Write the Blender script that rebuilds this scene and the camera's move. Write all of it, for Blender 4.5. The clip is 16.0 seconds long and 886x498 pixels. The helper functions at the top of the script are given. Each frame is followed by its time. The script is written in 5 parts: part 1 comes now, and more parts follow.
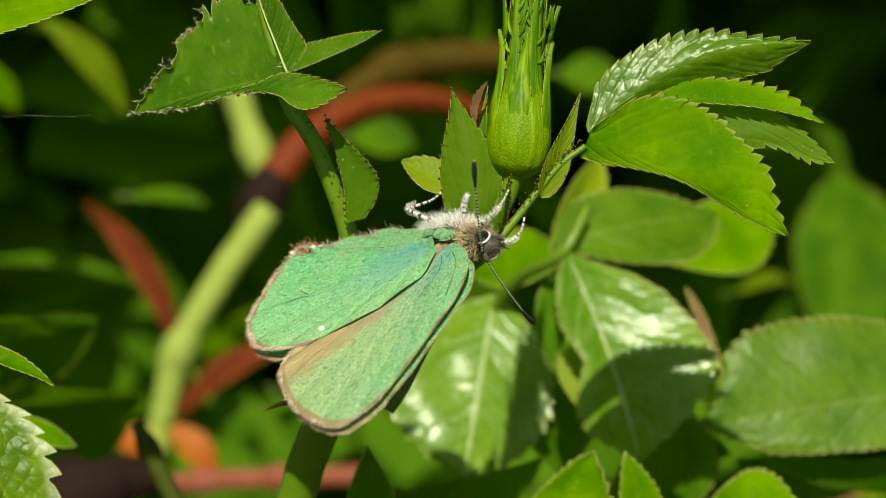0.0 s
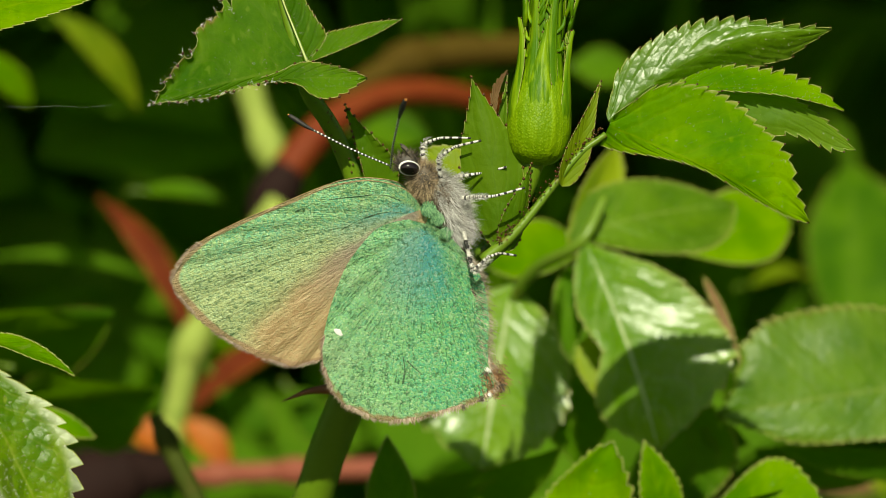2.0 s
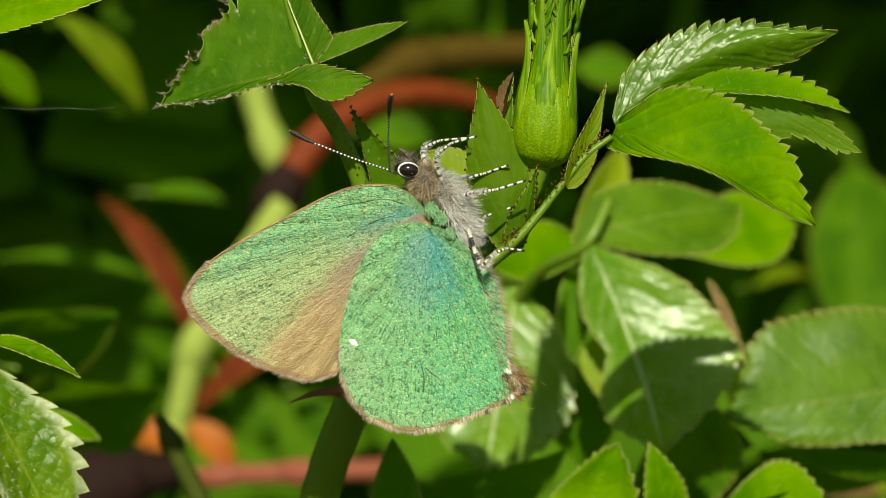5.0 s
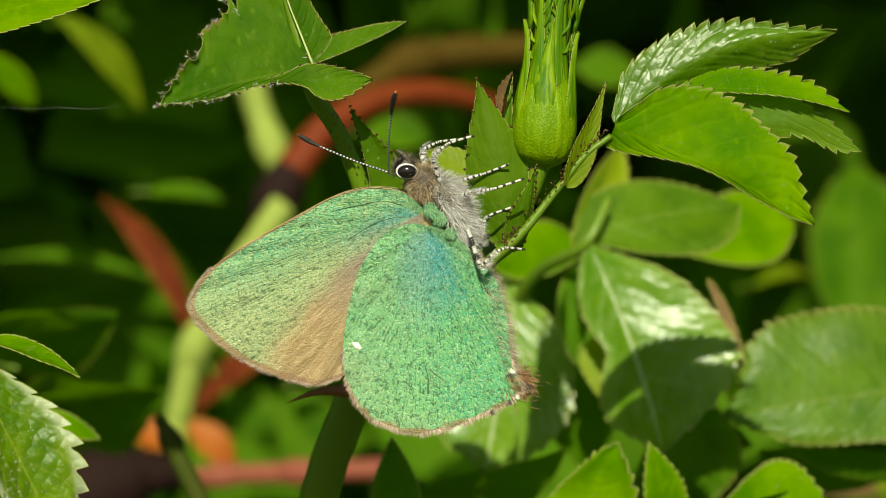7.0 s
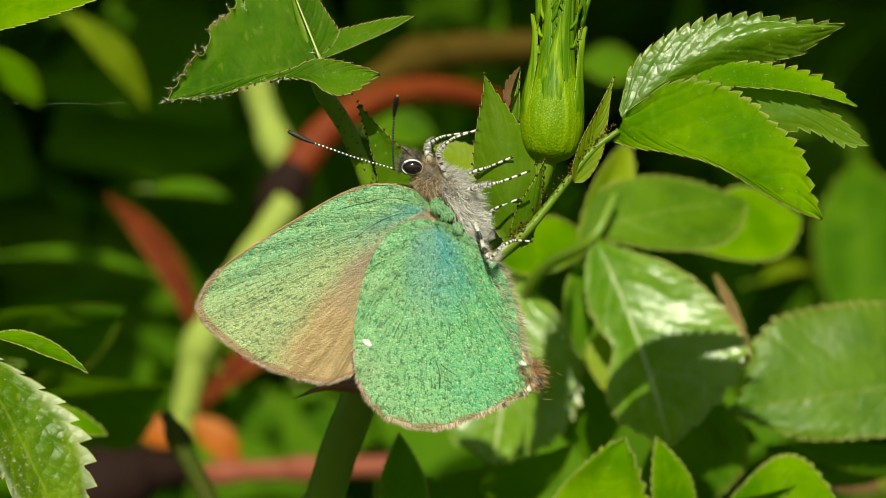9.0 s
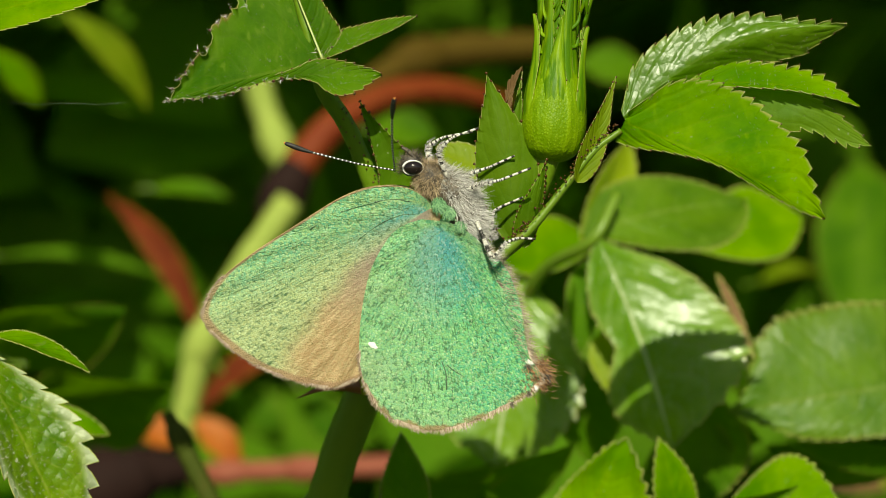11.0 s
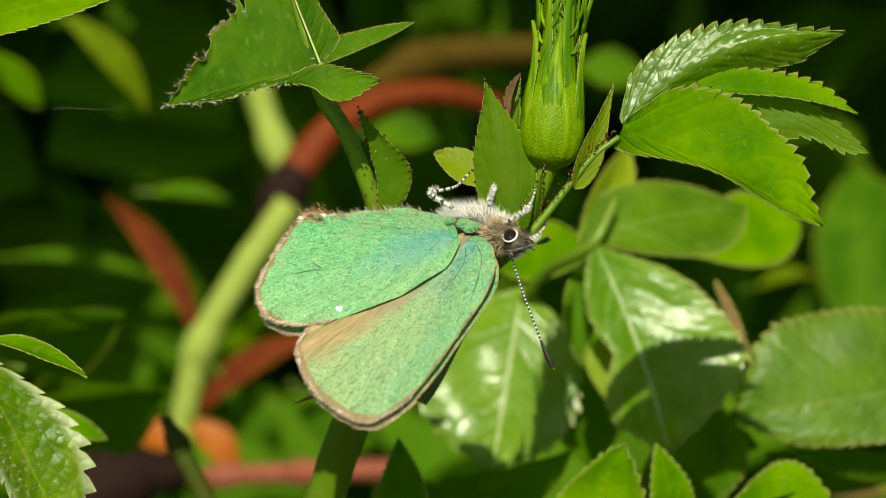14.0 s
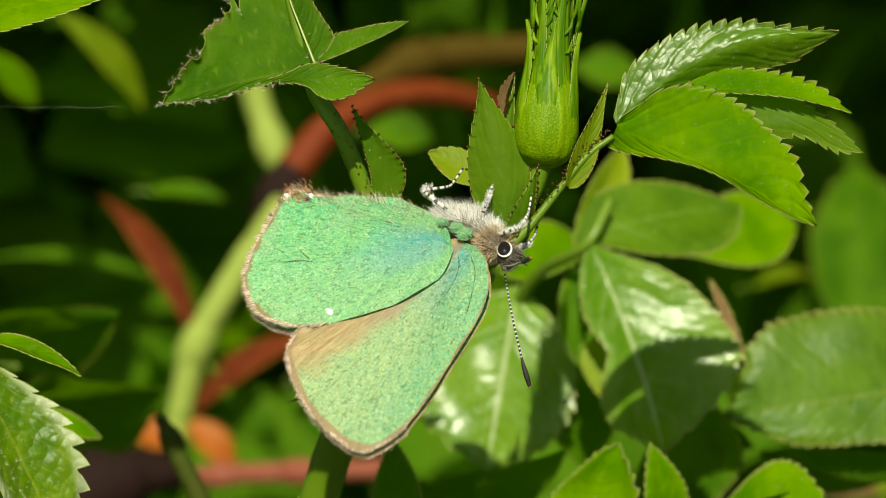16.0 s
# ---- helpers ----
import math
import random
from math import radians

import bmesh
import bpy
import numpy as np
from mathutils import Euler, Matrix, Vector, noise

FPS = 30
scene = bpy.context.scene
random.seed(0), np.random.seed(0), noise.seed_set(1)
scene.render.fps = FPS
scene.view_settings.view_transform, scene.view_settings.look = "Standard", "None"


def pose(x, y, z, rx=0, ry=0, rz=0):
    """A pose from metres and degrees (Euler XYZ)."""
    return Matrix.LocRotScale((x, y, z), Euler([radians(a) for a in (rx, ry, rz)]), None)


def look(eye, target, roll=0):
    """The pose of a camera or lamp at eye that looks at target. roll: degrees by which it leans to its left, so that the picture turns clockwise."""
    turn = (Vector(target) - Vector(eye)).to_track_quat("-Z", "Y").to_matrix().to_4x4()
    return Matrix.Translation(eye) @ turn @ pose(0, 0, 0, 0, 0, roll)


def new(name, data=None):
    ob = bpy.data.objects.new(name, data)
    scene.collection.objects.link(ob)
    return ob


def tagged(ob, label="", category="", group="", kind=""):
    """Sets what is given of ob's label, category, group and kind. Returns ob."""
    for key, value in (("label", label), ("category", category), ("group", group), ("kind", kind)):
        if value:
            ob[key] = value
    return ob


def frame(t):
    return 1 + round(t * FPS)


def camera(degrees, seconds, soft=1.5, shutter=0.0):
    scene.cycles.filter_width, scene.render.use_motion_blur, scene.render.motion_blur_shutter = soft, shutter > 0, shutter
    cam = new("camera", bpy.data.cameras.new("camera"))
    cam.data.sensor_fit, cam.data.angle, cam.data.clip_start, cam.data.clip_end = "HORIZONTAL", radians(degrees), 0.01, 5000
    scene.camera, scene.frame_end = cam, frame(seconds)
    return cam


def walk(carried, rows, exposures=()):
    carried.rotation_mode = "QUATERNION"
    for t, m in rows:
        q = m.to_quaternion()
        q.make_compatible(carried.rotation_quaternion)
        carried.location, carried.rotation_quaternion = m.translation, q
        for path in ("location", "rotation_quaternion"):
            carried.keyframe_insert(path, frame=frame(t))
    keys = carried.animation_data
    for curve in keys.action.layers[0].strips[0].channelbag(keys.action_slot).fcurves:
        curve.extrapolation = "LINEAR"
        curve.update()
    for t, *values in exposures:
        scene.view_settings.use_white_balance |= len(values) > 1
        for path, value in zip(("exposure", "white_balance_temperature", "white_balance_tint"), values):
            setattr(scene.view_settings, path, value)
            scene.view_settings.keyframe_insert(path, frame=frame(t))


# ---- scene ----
# ---- the camera and its path ----
cam = camera(30.0, 16.0, 0.8)
cam.data.dof.use_dof = True
cam.data.dof.focus_distance = 0.0905
cam.data.dof.aperture_fstop = 44.0
walk(cam, [
    (0, pose(0.000803, -0.09144, 0.000373, 90.156, -0.199, -0.335)),
    (0.5, pose(0.000604, -0.09144, 0.000345, 90.144, -0.360, -0.252)),
    (1, pose(0.000574, -0.09144, 0.000172, 90.072, -0.143, -0.240)),
    (1.5, pose(0.000259, -0.09144, -0.000058, 89.976, -0.148, -0.108)),
    (2, pose(0.000116, -0.09144, 0.000000, 90.000, -0.000, -0.049)),
    (2.5, pose(-0.000028, -0.09144, 0.000000, 90.000, -0.007, 0.012)),
    (3, pose(-0.000028, -0.09144, -0.000030, 89.987, 0.069, 0.012)),
    (3.5, pose(-0.000000, -0.09144, 0.000000, 90.000, 0.000, 0.000)),
    (4, pose(-0.000058, -0.09144, 0.000086, 90.036, -0.000, 0.024)),
    (6.5, pose(-0.000086, -0.09144, 0.000056, 90.023, -0.072, 0.036)),
    (7, pose(-0.000058, -0.09144, 0.000056, 90.023, -0.003, 0.024)),
    (7.5, pose(-0.000086, -0.09144, -0.000030, 89.987, 0.005, 0.036)),
    (8, pose(-0.000086, -0.09144, -0.000028, 89.988, 0.000, 0.036)),
    (8.5, pose(-0.000259, -0.09144, -0.000058, 89.976, 0.069, 0.108)),
    (9, pose(-0.000315, -0.09144, -0.000114, 89.952, 0.076, 0.132)),
    (11.5, pose(-0.000403, -0.09144, -0.000116, 89.951, 0.076, 0.168)),
    (12, pose(-0.000373, -0.09144, -0.000030, 89.987, -0.000, 0.156)),
    (12.5, pose(-0.000345, -0.09144, 0.000000, 90.000, -0.007, 0.144)),
    (13, pose(-0.000259, -0.09144, 0.000000, 90.000, 0.000, 0.108)),
    (13.5, pose(-0.000373, -0.09144, 0.000056, 90.023, 0.076, 0.156)),
    (14, pose(-0.000317, -0.09144, 0.000086, 90.036, -0.079, 0.132)),
    (14.5, pose(-0.000287, -0.09144, 0.000028, 90.012, -0.072, 0.120)),
    (15, pose(-0.000171, -0.09144, 0.000028, 90.012, -0.072, 0.071)),
    (15.5, pose(-0.000142, -0.09144, 0.000028, 90.012, -0.148, 0.060)),
    (16, pose(-0.000114, -0.09144, 0.000056, 90.023, -0.148, 0.048)),
], exposures=((0, 0.22, 7450, -5), (16, 0.22, 7450, -5)))

# ---- sky, sun, exposure ----
SUN_FROM = Vector((-0.045, -0.82, 0.57)).normalized()
world = bpy.data.worlds.new("sky")
scene.world = world
world.use_nodes = True
wn = world.node_tree
sky = wn.nodes.new("ShaderNodeTexSky")
sky.sky_type = 'NISHITA'
sky.sun_disc = False
sky.sun_elevation = math.asin(SUN_FROM.z)
sky.sun_rotation = math.atan2(SUN_FROM.x, SUN_FROM.y)
wn.links.new(sky.outputs[0], wn.nodes["Background"].inputs[0])
wn.nodes["Background"].inputs[1].default_value = 0.056
sun = new("sun", bpy.data.lights.new("sun", 'SUN'))
sun.data.energy = 5.0
sun.data.angle = radians(0.5)
sun.data.color = (1.0, 0.95, 0.86)
sun.matrix_world = look(SUN_FROM, (0, 0, 0))

MM = 0.001


# ---- materials ----
class Nodes:
    """A material and short ways to add its nodes."""

    def __init__(self, name):
        self.mat = bpy.data.materials.new(name)
        self.mat.use_nodes = True
        self.t = self.mat.node_tree
        self.p = self.t.nodes["Principled BSDF"]
        self.out = self.t.nodes["Material Output"]

    def add(self, kind, **values):
        n = self.t.nodes.new(kind)
        for key, v in values.items():
            setattr(n, key, v)
        return n

    def put(self, socket, v):
        if isinstance(v, bpy.types.NodeSocket):
            self.t.links.new(v, socket)
        elif isinstance(v, (tuple, list)) and len(v) == 3 and socket.type == 'RGBA':
            socket.default_value = (*v, 1)
        else:
            socket.default_value = v

    def math(self, op, a, b=0.0, c=0.0):
        n = self.add("ShaderNodeMath", operation=op)
        for s, v in zip(n.inputs, (a, b, c)):
            self.put(s, v)
        return n.outputs[0]

    def mix(self, fac, a, b, how='MIX'):
        n = self.add("ShaderNodeMix", data_type='RGBA', blend_type=how)
        self.put(n.inputs[0], fac)
        self.put(n.inputs[6], a)
        self.put(n.inputs[7], b)
        return n.outputs[2]

    def step(self, x, a, b):
        n = self.add("ShaderNodeMapRange", interpolation_type='SMOOTHSTEP')
        for i, v in enumerate((x, a, b, 0.0, 1.0)):
            self.put(n.inputs[i], v)
        return n.outputs[0]

    def where(self, kind="Object"):
        return self.add("ShaderNodeTexCoord").outputs[kind]

    def noise(self, scale, detail=3.0, rough=0.55, vec=None, stretch=None):
        v = self.where() if vec is None else vec
        if stretch:
            m = self.add("ShaderNodeMapping")
            self.put(m.inputs[0], v)
            m.inputs[3].default_value = stretch
            v = m.outputs[0]
        n = self.add("ShaderNodeTexNoise")
        self.put(n.inputs["Vector"], v)
        n.inputs["Scale"].default_value = scale
        n.inputs["Detail"].default_value = detail
        n.inputs["Roughness"].default_value = rough
        return n.outputs[0]

    def cells(self, scale, vec=None, out="Distance"):
        n = self.add("ShaderNodeTexVoronoi")
        self.put(n.inputs["Vector"], self.where() if vec is None else vec)
        n.inputs["Scale"].default_value = scale
        return n.outputs[out]

    def bump(self, height, distance, strength=1.0, normal=None):
        n = self.add("ShaderNodeBump")
        n.inputs["Strength"].default_value = strength
        n.inputs["Distance"].default_value = distance
        self.put(n.inputs["Height"], height)
        if normal is not None:
            self.put(n.inputs["Normal"], normal)
        return n.outputs[0]

    def surface(self, color, rough=0.5, normal=None, spec=0.5, metal=0.0):
        self.put(self.p.inputs["Base Color"], color)
        self.put(self.p.inputs["Roughness"], rough)
        self.put(self.p.inputs["Specular IOR Level"], spec)
        self.put(self.p.inputs["Metallic"], metal)
        if normal is not None:
            self.put(self.p.inputs["Normal"], normal)
        return self


def island(name, a, b, rough=0.6):
    """Hairs that differ one from the next."""
    m = Nodes(name)
    m.surface(m.mix(m.add("ShaderNodeNewGeometry").outputs["Random Per Island"], a, b), rough, None, 0.35)
    return m.mat


def leaf_material(name, dark, light, vein, through_color, gloss=0.38, shine=0.5, veins=7.0, edge=(0.16, 0.09, 0.03),
                  edge_amount=0.6, glow=0.42, relief=1.0, rib_mix=0.3, net_bump=0.5, edge_from=0.95):
    """A leaf blade: side veins and midrib by the blade's own coordinates, quilted relief, stains, light let through."""
    m = Nodes(name)
    uv = m.add("ShaderNodeSeparateXYZ")
    m.put(uv.inputs[0], m.where("UV"))
    across = m.math('ABSOLUTE', m.math('SUBTRACT', m.math('MULTIPLY', uv.outputs[0], 2.0), 1.0))
    along = uv.outputs[1]
    wob = m.math('MULTIPLY', m.math('SUBTRACT', m.noise(350.0, 2.0), 0.5), 0.9)
    phase = m.math('ADD', m.math('SUBTRACT', m.math('MULTIPLY', along, veins), m.math('MULTIPLY', m.math('POWER', across, 1.25), 2.1)), wob)
    saw = m.math('ABSOLUTE', m.math('SUBTRACT', m.math('FRACT', m.math('ADD', phase, 100.0)), 0.5))
    side = m.math('MULTIPLY', m.step(saw, 0.07, 0.0), m.step(across, 1.0, 0.75))
    rib = m.step(across, 0.042, 0.012)
    net = m.cells(1500.0, out="Distance")
    fine = m.noise(5200.0, 2.0)
    big = m.noise(160.0, 3.0)
    mid = m.noise(700.0, 3.0)
    c = m.mix(m.step(big, 0.35, 0.68), dark, light)
    c = m.mix(m.math('MULTIPLY', m.step(mid, 0.45, 0.75), 0.35), c, light)
    c = m.mix(m.math('MULTIPLY', m.math('MAXIMUM', m.math('MULTIPLY', side, 0.18 * relief), m.math('MULTIPLY', rib, rib_mix)), 1.0), c, vein)
    c = m.mix(m.math('MULTIPLY', m.step(m.noise(2400.0, 2.0, 0.4, stretch=(1.0, 1.0, 0.3)), 0.66, 0.76), 0.35), c, vein)
    web = m.add("ShaderNodeTexVoronoi", feature='DISTANCE_TO_EDGE')
    m.put(web.inputs["Vector"], m.where())
    web.inputs["Scale"].default_value = 2300.0
    c = m.mix(m.math('MULTIPLY', m.step(web.outputs["Distance"], 0.09, 0.01), 0.06), c, vein)
    c = m.mix(m.math('MULTIPLY', m.step(m.noise(1900.0, 3.0, 0.7), 0.5, 0.68), 0.30), c, dark)
    c = m.mix(m.math('MULTIPLY', m.step(m.noise(5600.0, 1.0, 0.4), 0.76, 0.80), 0.55), c, (0.55, 0.6, 0.35))
    c = m.mix(m.math('MULTIPLY', m.step(m.math('ADD', across, m.math('MULTIPLY', m.math('SUBTRACT', big, 0.5), 0.9)), 0.45, 1.05), 0.45), c, m.mix(0.35, light, vein))
    c = m.mix(m.math('MULTIPLY', m.step(m.noise(1300.0, 4.0, 0.65, stretch=(1.0, 1.0, 0.25)), 0.52, 0.72), 0.38), c, m.mix(0.5, light, vein))
    c = m.mix(m.math('MULTIPLY', m.step(m.noise(900.0, 4.0, 0.65, stretch=(1.0, 1.0, 0.3)), 0.52, 0.75), 0.40), c, dark)
    rim = m.math('MULTIPLY', m.step(m.math('ADD', across, m.math('MULTIPLY', m.math('SUBTRACT', mid, 0.5), 0.06)), edge_from, 1.0), edge_amount)
    c = m.mix(rim, c, edge)
    c = m.mix(m.math('MULTIPLY', m.step(m.noise(420.0, 4.0), 0.68, 0.76), 0.35), c, edge)
    height = m.math('SUBTRACT', m.math('MULTIPLY', m.step(saw, 0.0, 0.28), 0.8), m.math('MULTIPLY', net, net_bump))
    nor = m.bump(height, 0.00007 * relief, 0.7)
    nor = m.bump(fine, 0.00003, 0.5, nor)
    m.surface(c, m.math('ADD', gloss, m.math('MULTIPLY', mid, 0.22)), nor, shine)
    tr = m.add("ShaderNodeBsdfTranslucent")
    m.put(tr.inputs[0], m.mix(m.math('MULTIPLY', m.math('MAXIMUM', side, rib), 0.4), through_color, dark))
    m.put(tr.inputs[1], nor)
    mx = m.add("ShaderNodeMixShader")
    mx.inputs[0].default_value = glow
    m.t.links.new(m.p.outputs[0], mx.inputs[1])
    m.t.links.new(tr.outputs[0], mx.inputs[2])
    m.t.links.new(mx.outputs[0], m.out.inputs[0])
    return m.mat


LEAF_FRONT = leaf_material("young_rose_leaf", (0.056, 0.18, 0.001), (0.165, 0.325, 0.002), (0.28, 0.40, 0.008), (0.30, 0.52, 0.002), 0.52, 0.045, relief=0.8, edge=(0.42, 0.36, 0.12), net_bump=0.9)
LEAF_QUILT = leaf_material("glossy_quilted_rose_leaf", (0.075, 0.175, 0.004), (0.13, 0.25, 0.006), (0.25, 0.34, 0.06), (0.27, 0.45, 0.004), 0.24, 0.5, relief=0.6, edge=(0.42, 0.38, 0.16), net_bump=2.4)
LEAF_GLOSSY = leaf_material("glossy_rose_leaf", (0.065, 0.16, 0.004), (0.125, 0.245, 0.006), (0.30, 0.38, 0.07), (0.29, 0.45, 0.004), 0.30, 0.35, relief=1.0, edge=(0.34, 0.26, 0.08), rib_mix=0.4)
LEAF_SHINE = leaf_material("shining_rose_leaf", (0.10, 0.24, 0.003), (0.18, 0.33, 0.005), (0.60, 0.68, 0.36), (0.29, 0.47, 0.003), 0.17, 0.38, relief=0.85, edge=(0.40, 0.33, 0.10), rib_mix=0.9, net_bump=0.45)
# Own colour of the upper leaf; also darkens leaves that should lie in shade.
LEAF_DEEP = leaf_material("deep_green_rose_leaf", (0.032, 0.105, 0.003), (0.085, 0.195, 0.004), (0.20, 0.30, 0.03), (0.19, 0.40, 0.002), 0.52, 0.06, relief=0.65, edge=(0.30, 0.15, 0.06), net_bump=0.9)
LEAF_BRACT = leaf_material("smooth_green_bract", (0.075, 0.17, 0.004), (0.13, 0.23, 0.006), (0.15, 0.27, 0.02), (0.22, 0.40, 0.004), 0.46, 0.2, veins=3.0, relief=0.35, edge_amount=0.3, net_bump=2.0)
LEAF_SHEATH = leaf_material("pale_glaucous_sheath", (0.12, 0.19, 0.07), (0.20, 0.26, 0.13), (0.2, 0.28, 0.1), (0.16, 0.28, 0.06), 0.45, 0.5, veins=3.0, relief=0.2)
LEAF_YELLOW = leaf_material("yellow_green_leaf", (0.15, 0.24, 0.004), (0.25, 0.33, 0.008), (0.34, 0.4, 0.04), (0.40, 0.5, 0.005), 0.46, 0.25, relief=0.4)
# The whitish edge colour paints the sun's gloss onto the teeth.
LEAF_GLINT_EDGE = leaf_material("hairy_yellow_green_leaf_glint_edge", (0.055, 0.15, 0.002), (0.19, 0.31, 0.004), (0.46, 0.50, 0.08), (0.32, 0.50, 0.003), 0.27, 0.27, relief=0.9, edge=(0.70, 0.76, 0.55), edge_amount=0.75, net_bump=3.0, edge_from=0.72)
LEAF_RED = leaf_material("red_bramble_leaf", (0.12, 0.013, 0.004), (0.20, 0.030, 0.007), (0.34, 0.16, 0.02), (0.45, 0.05, 0.003), 0.62, 0.15, relief=0.6, edge=(0.42, 0.26, 0.02), edge_amount=0.9)
LEAF_ORANGE = leaf_material("orange_bramble_leaf", (0.46, 0.10, 0.004), (0.6, 0.18, 0.02), (0.5, 0.2, 0.04), (0.65, 0.15, 0.015), 0.45, 0.35, relief=0.6)
LEAF_DRY = leaf_material("dry_brown_leaf", (0.16, 0.08, 0.03), (0.28, 0.17, 0.08), (0.3, 0.2, 0.1), (0.2, 0.1, 0.04), 0.6, 0.2, relief=0.6)
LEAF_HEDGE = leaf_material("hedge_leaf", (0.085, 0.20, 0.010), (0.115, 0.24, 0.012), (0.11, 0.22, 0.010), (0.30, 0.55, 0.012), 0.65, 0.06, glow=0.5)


def stem_material(name, a, b, gloss=0.42, spots=(0.16, 0.05, 0.02), amount=0.3):
    m = Nodes(name)
    c = m.mix(m.noise(260.0, 3.0), a, b)
    c = m.mix(m.math('MULTIPLY', m.step(m.noise(900.0, 3.0), 0.6, 0.75), amount), c, spots)
    nor = m.bump(m.noise(2600.0, 3.0), 0.00005, 0.7)
    m.surface(c, gloss, nor, 0.45 if gloss < 0.55 else 0.12)
    m.p.inputs["Subsurface Weight"].default_value = 0.0
    return m.mat


STEM_GREEN = stem_material("green_rose_stem", (0.085, 0.165, 0.006), (0.14, 0.235, 0.012))
STEM_DARK = stem_material("dark_green_stem", (0.035, 0.05, 0.006), (0.055, 0.07, 0.008), 0.7, amount=0.15)
STALK_GREEN = stem_material("pale_leaf_stalk", (0.09, 0.17, 0.008), (0.15, 0.24, 0.02), amount=0.45)
STEM_YELLOW = stem_material("yellow_green_stem", (0.20, 0.27, 0.045), (0.31, 0.37, 0.085), 0.6)
STEM_RED = stem_material("red_stem", (0.11, 0.012, 0.005), (0.19, 0.040, 0.008), 0.6, spots=(0.3, 0.2, 0.04))
STEM_ORANGE = stem_material("orange_brown_stem", (0.05, 0.028, 0.003), (0.075, 0.05, 0.004), 0.8)
STEM_PINK = stem_material("pinkish_brown_stem", (0.19, 0.045, 0.028), (0.27, 0.09, 0.055), 0.6)
STEM_PURPLE = stem_material("purple_brown_stem", (0.012, 0.006, 0.005), (0.022, 0.009, 0.007), 0.8, amount=0.05)
THORN_RED = stem_material("red_brown_thorn", (0.17, 0.06, 0.02), (0.25, 0.09, 0.03), 0.35)
GLAND = Nodes("dark_red_gland").surface((0.07, 0.022, 0.004), 0.3).mat
RIM_PALE = stem_material("pale_leaf_margin", (0.20, 0.28, 0.03), (0.42, 0.38, 0.12), 0.45, (0.22, 0.09, 0.03), 0.6)
RIB_PALE = stem_material("pale_leaf_rib", (0.34, 0.42, 0.10), (0.52, 0.56, 0.26), 0.4, amount=0.0)
HAIR_PALE = island("pale_plant_hair", (0.92, 0.90, 0.82), (0.62, 0.46, 0.36), 0.5)


def bud_material(name, grains, dark, light):
    """Young green skin with long fine ribs; grains: how strongly it is pimpled."""
    m = Nodes(name)
    streak = m.noise(2300.0, 3.0, stretch=(1, 1, 0.05))
    c = m.mix(m.step(streak, 0.40, 0.64), dark, light)
    dots = m.cells(7200.0)
    c = m.mix(m.math('MULTIPLY', m.step(dots, 0.45, 0.1), 0.5 * grains), c, (0.27, 0.40, 0.02))
    c = m.mix(m.math('MULTIPLY', m.step(m.noise(500.0, 3.0), 0.5, 0.72), 0.35), c, dark)
    nor = m.bump(m.math('SUBTRACT', 1.0, dots), 0.00003 * grains + 0.000001, 0.6)
    nor = m.bump(streak, 0.00012, 0.7, nor)
    m.surface(c, 0.46, nor, 0.16)
    tr = m.add("ShaderNodeBsdfTranslucent")
    m.put(tr.inputs[0], (0.25, 0.45, 0.03))
    mx = m.add("ShaderNodeMixShader")
    mx.inputs[0].default_value = 0.2
    m.t.links.new(m.p.outputs[0], mx.inputs[1])
    m.t.links.new(tr.outputs[0], mx.inputs[2])
    m.t.links.new(mx.outputs[0], m.out.inputs[0])
    return m.mat


BUD = bud_material("grained_green_bud", 1.3, (0.135, 0.25, 0.004), (0.20, 0.33, 0.007))
SEPAL = bud_material("ribbed_green_sepal", 0.15, (0.065, 0.165, 0.003), (0.20, 0.33, 0.008))


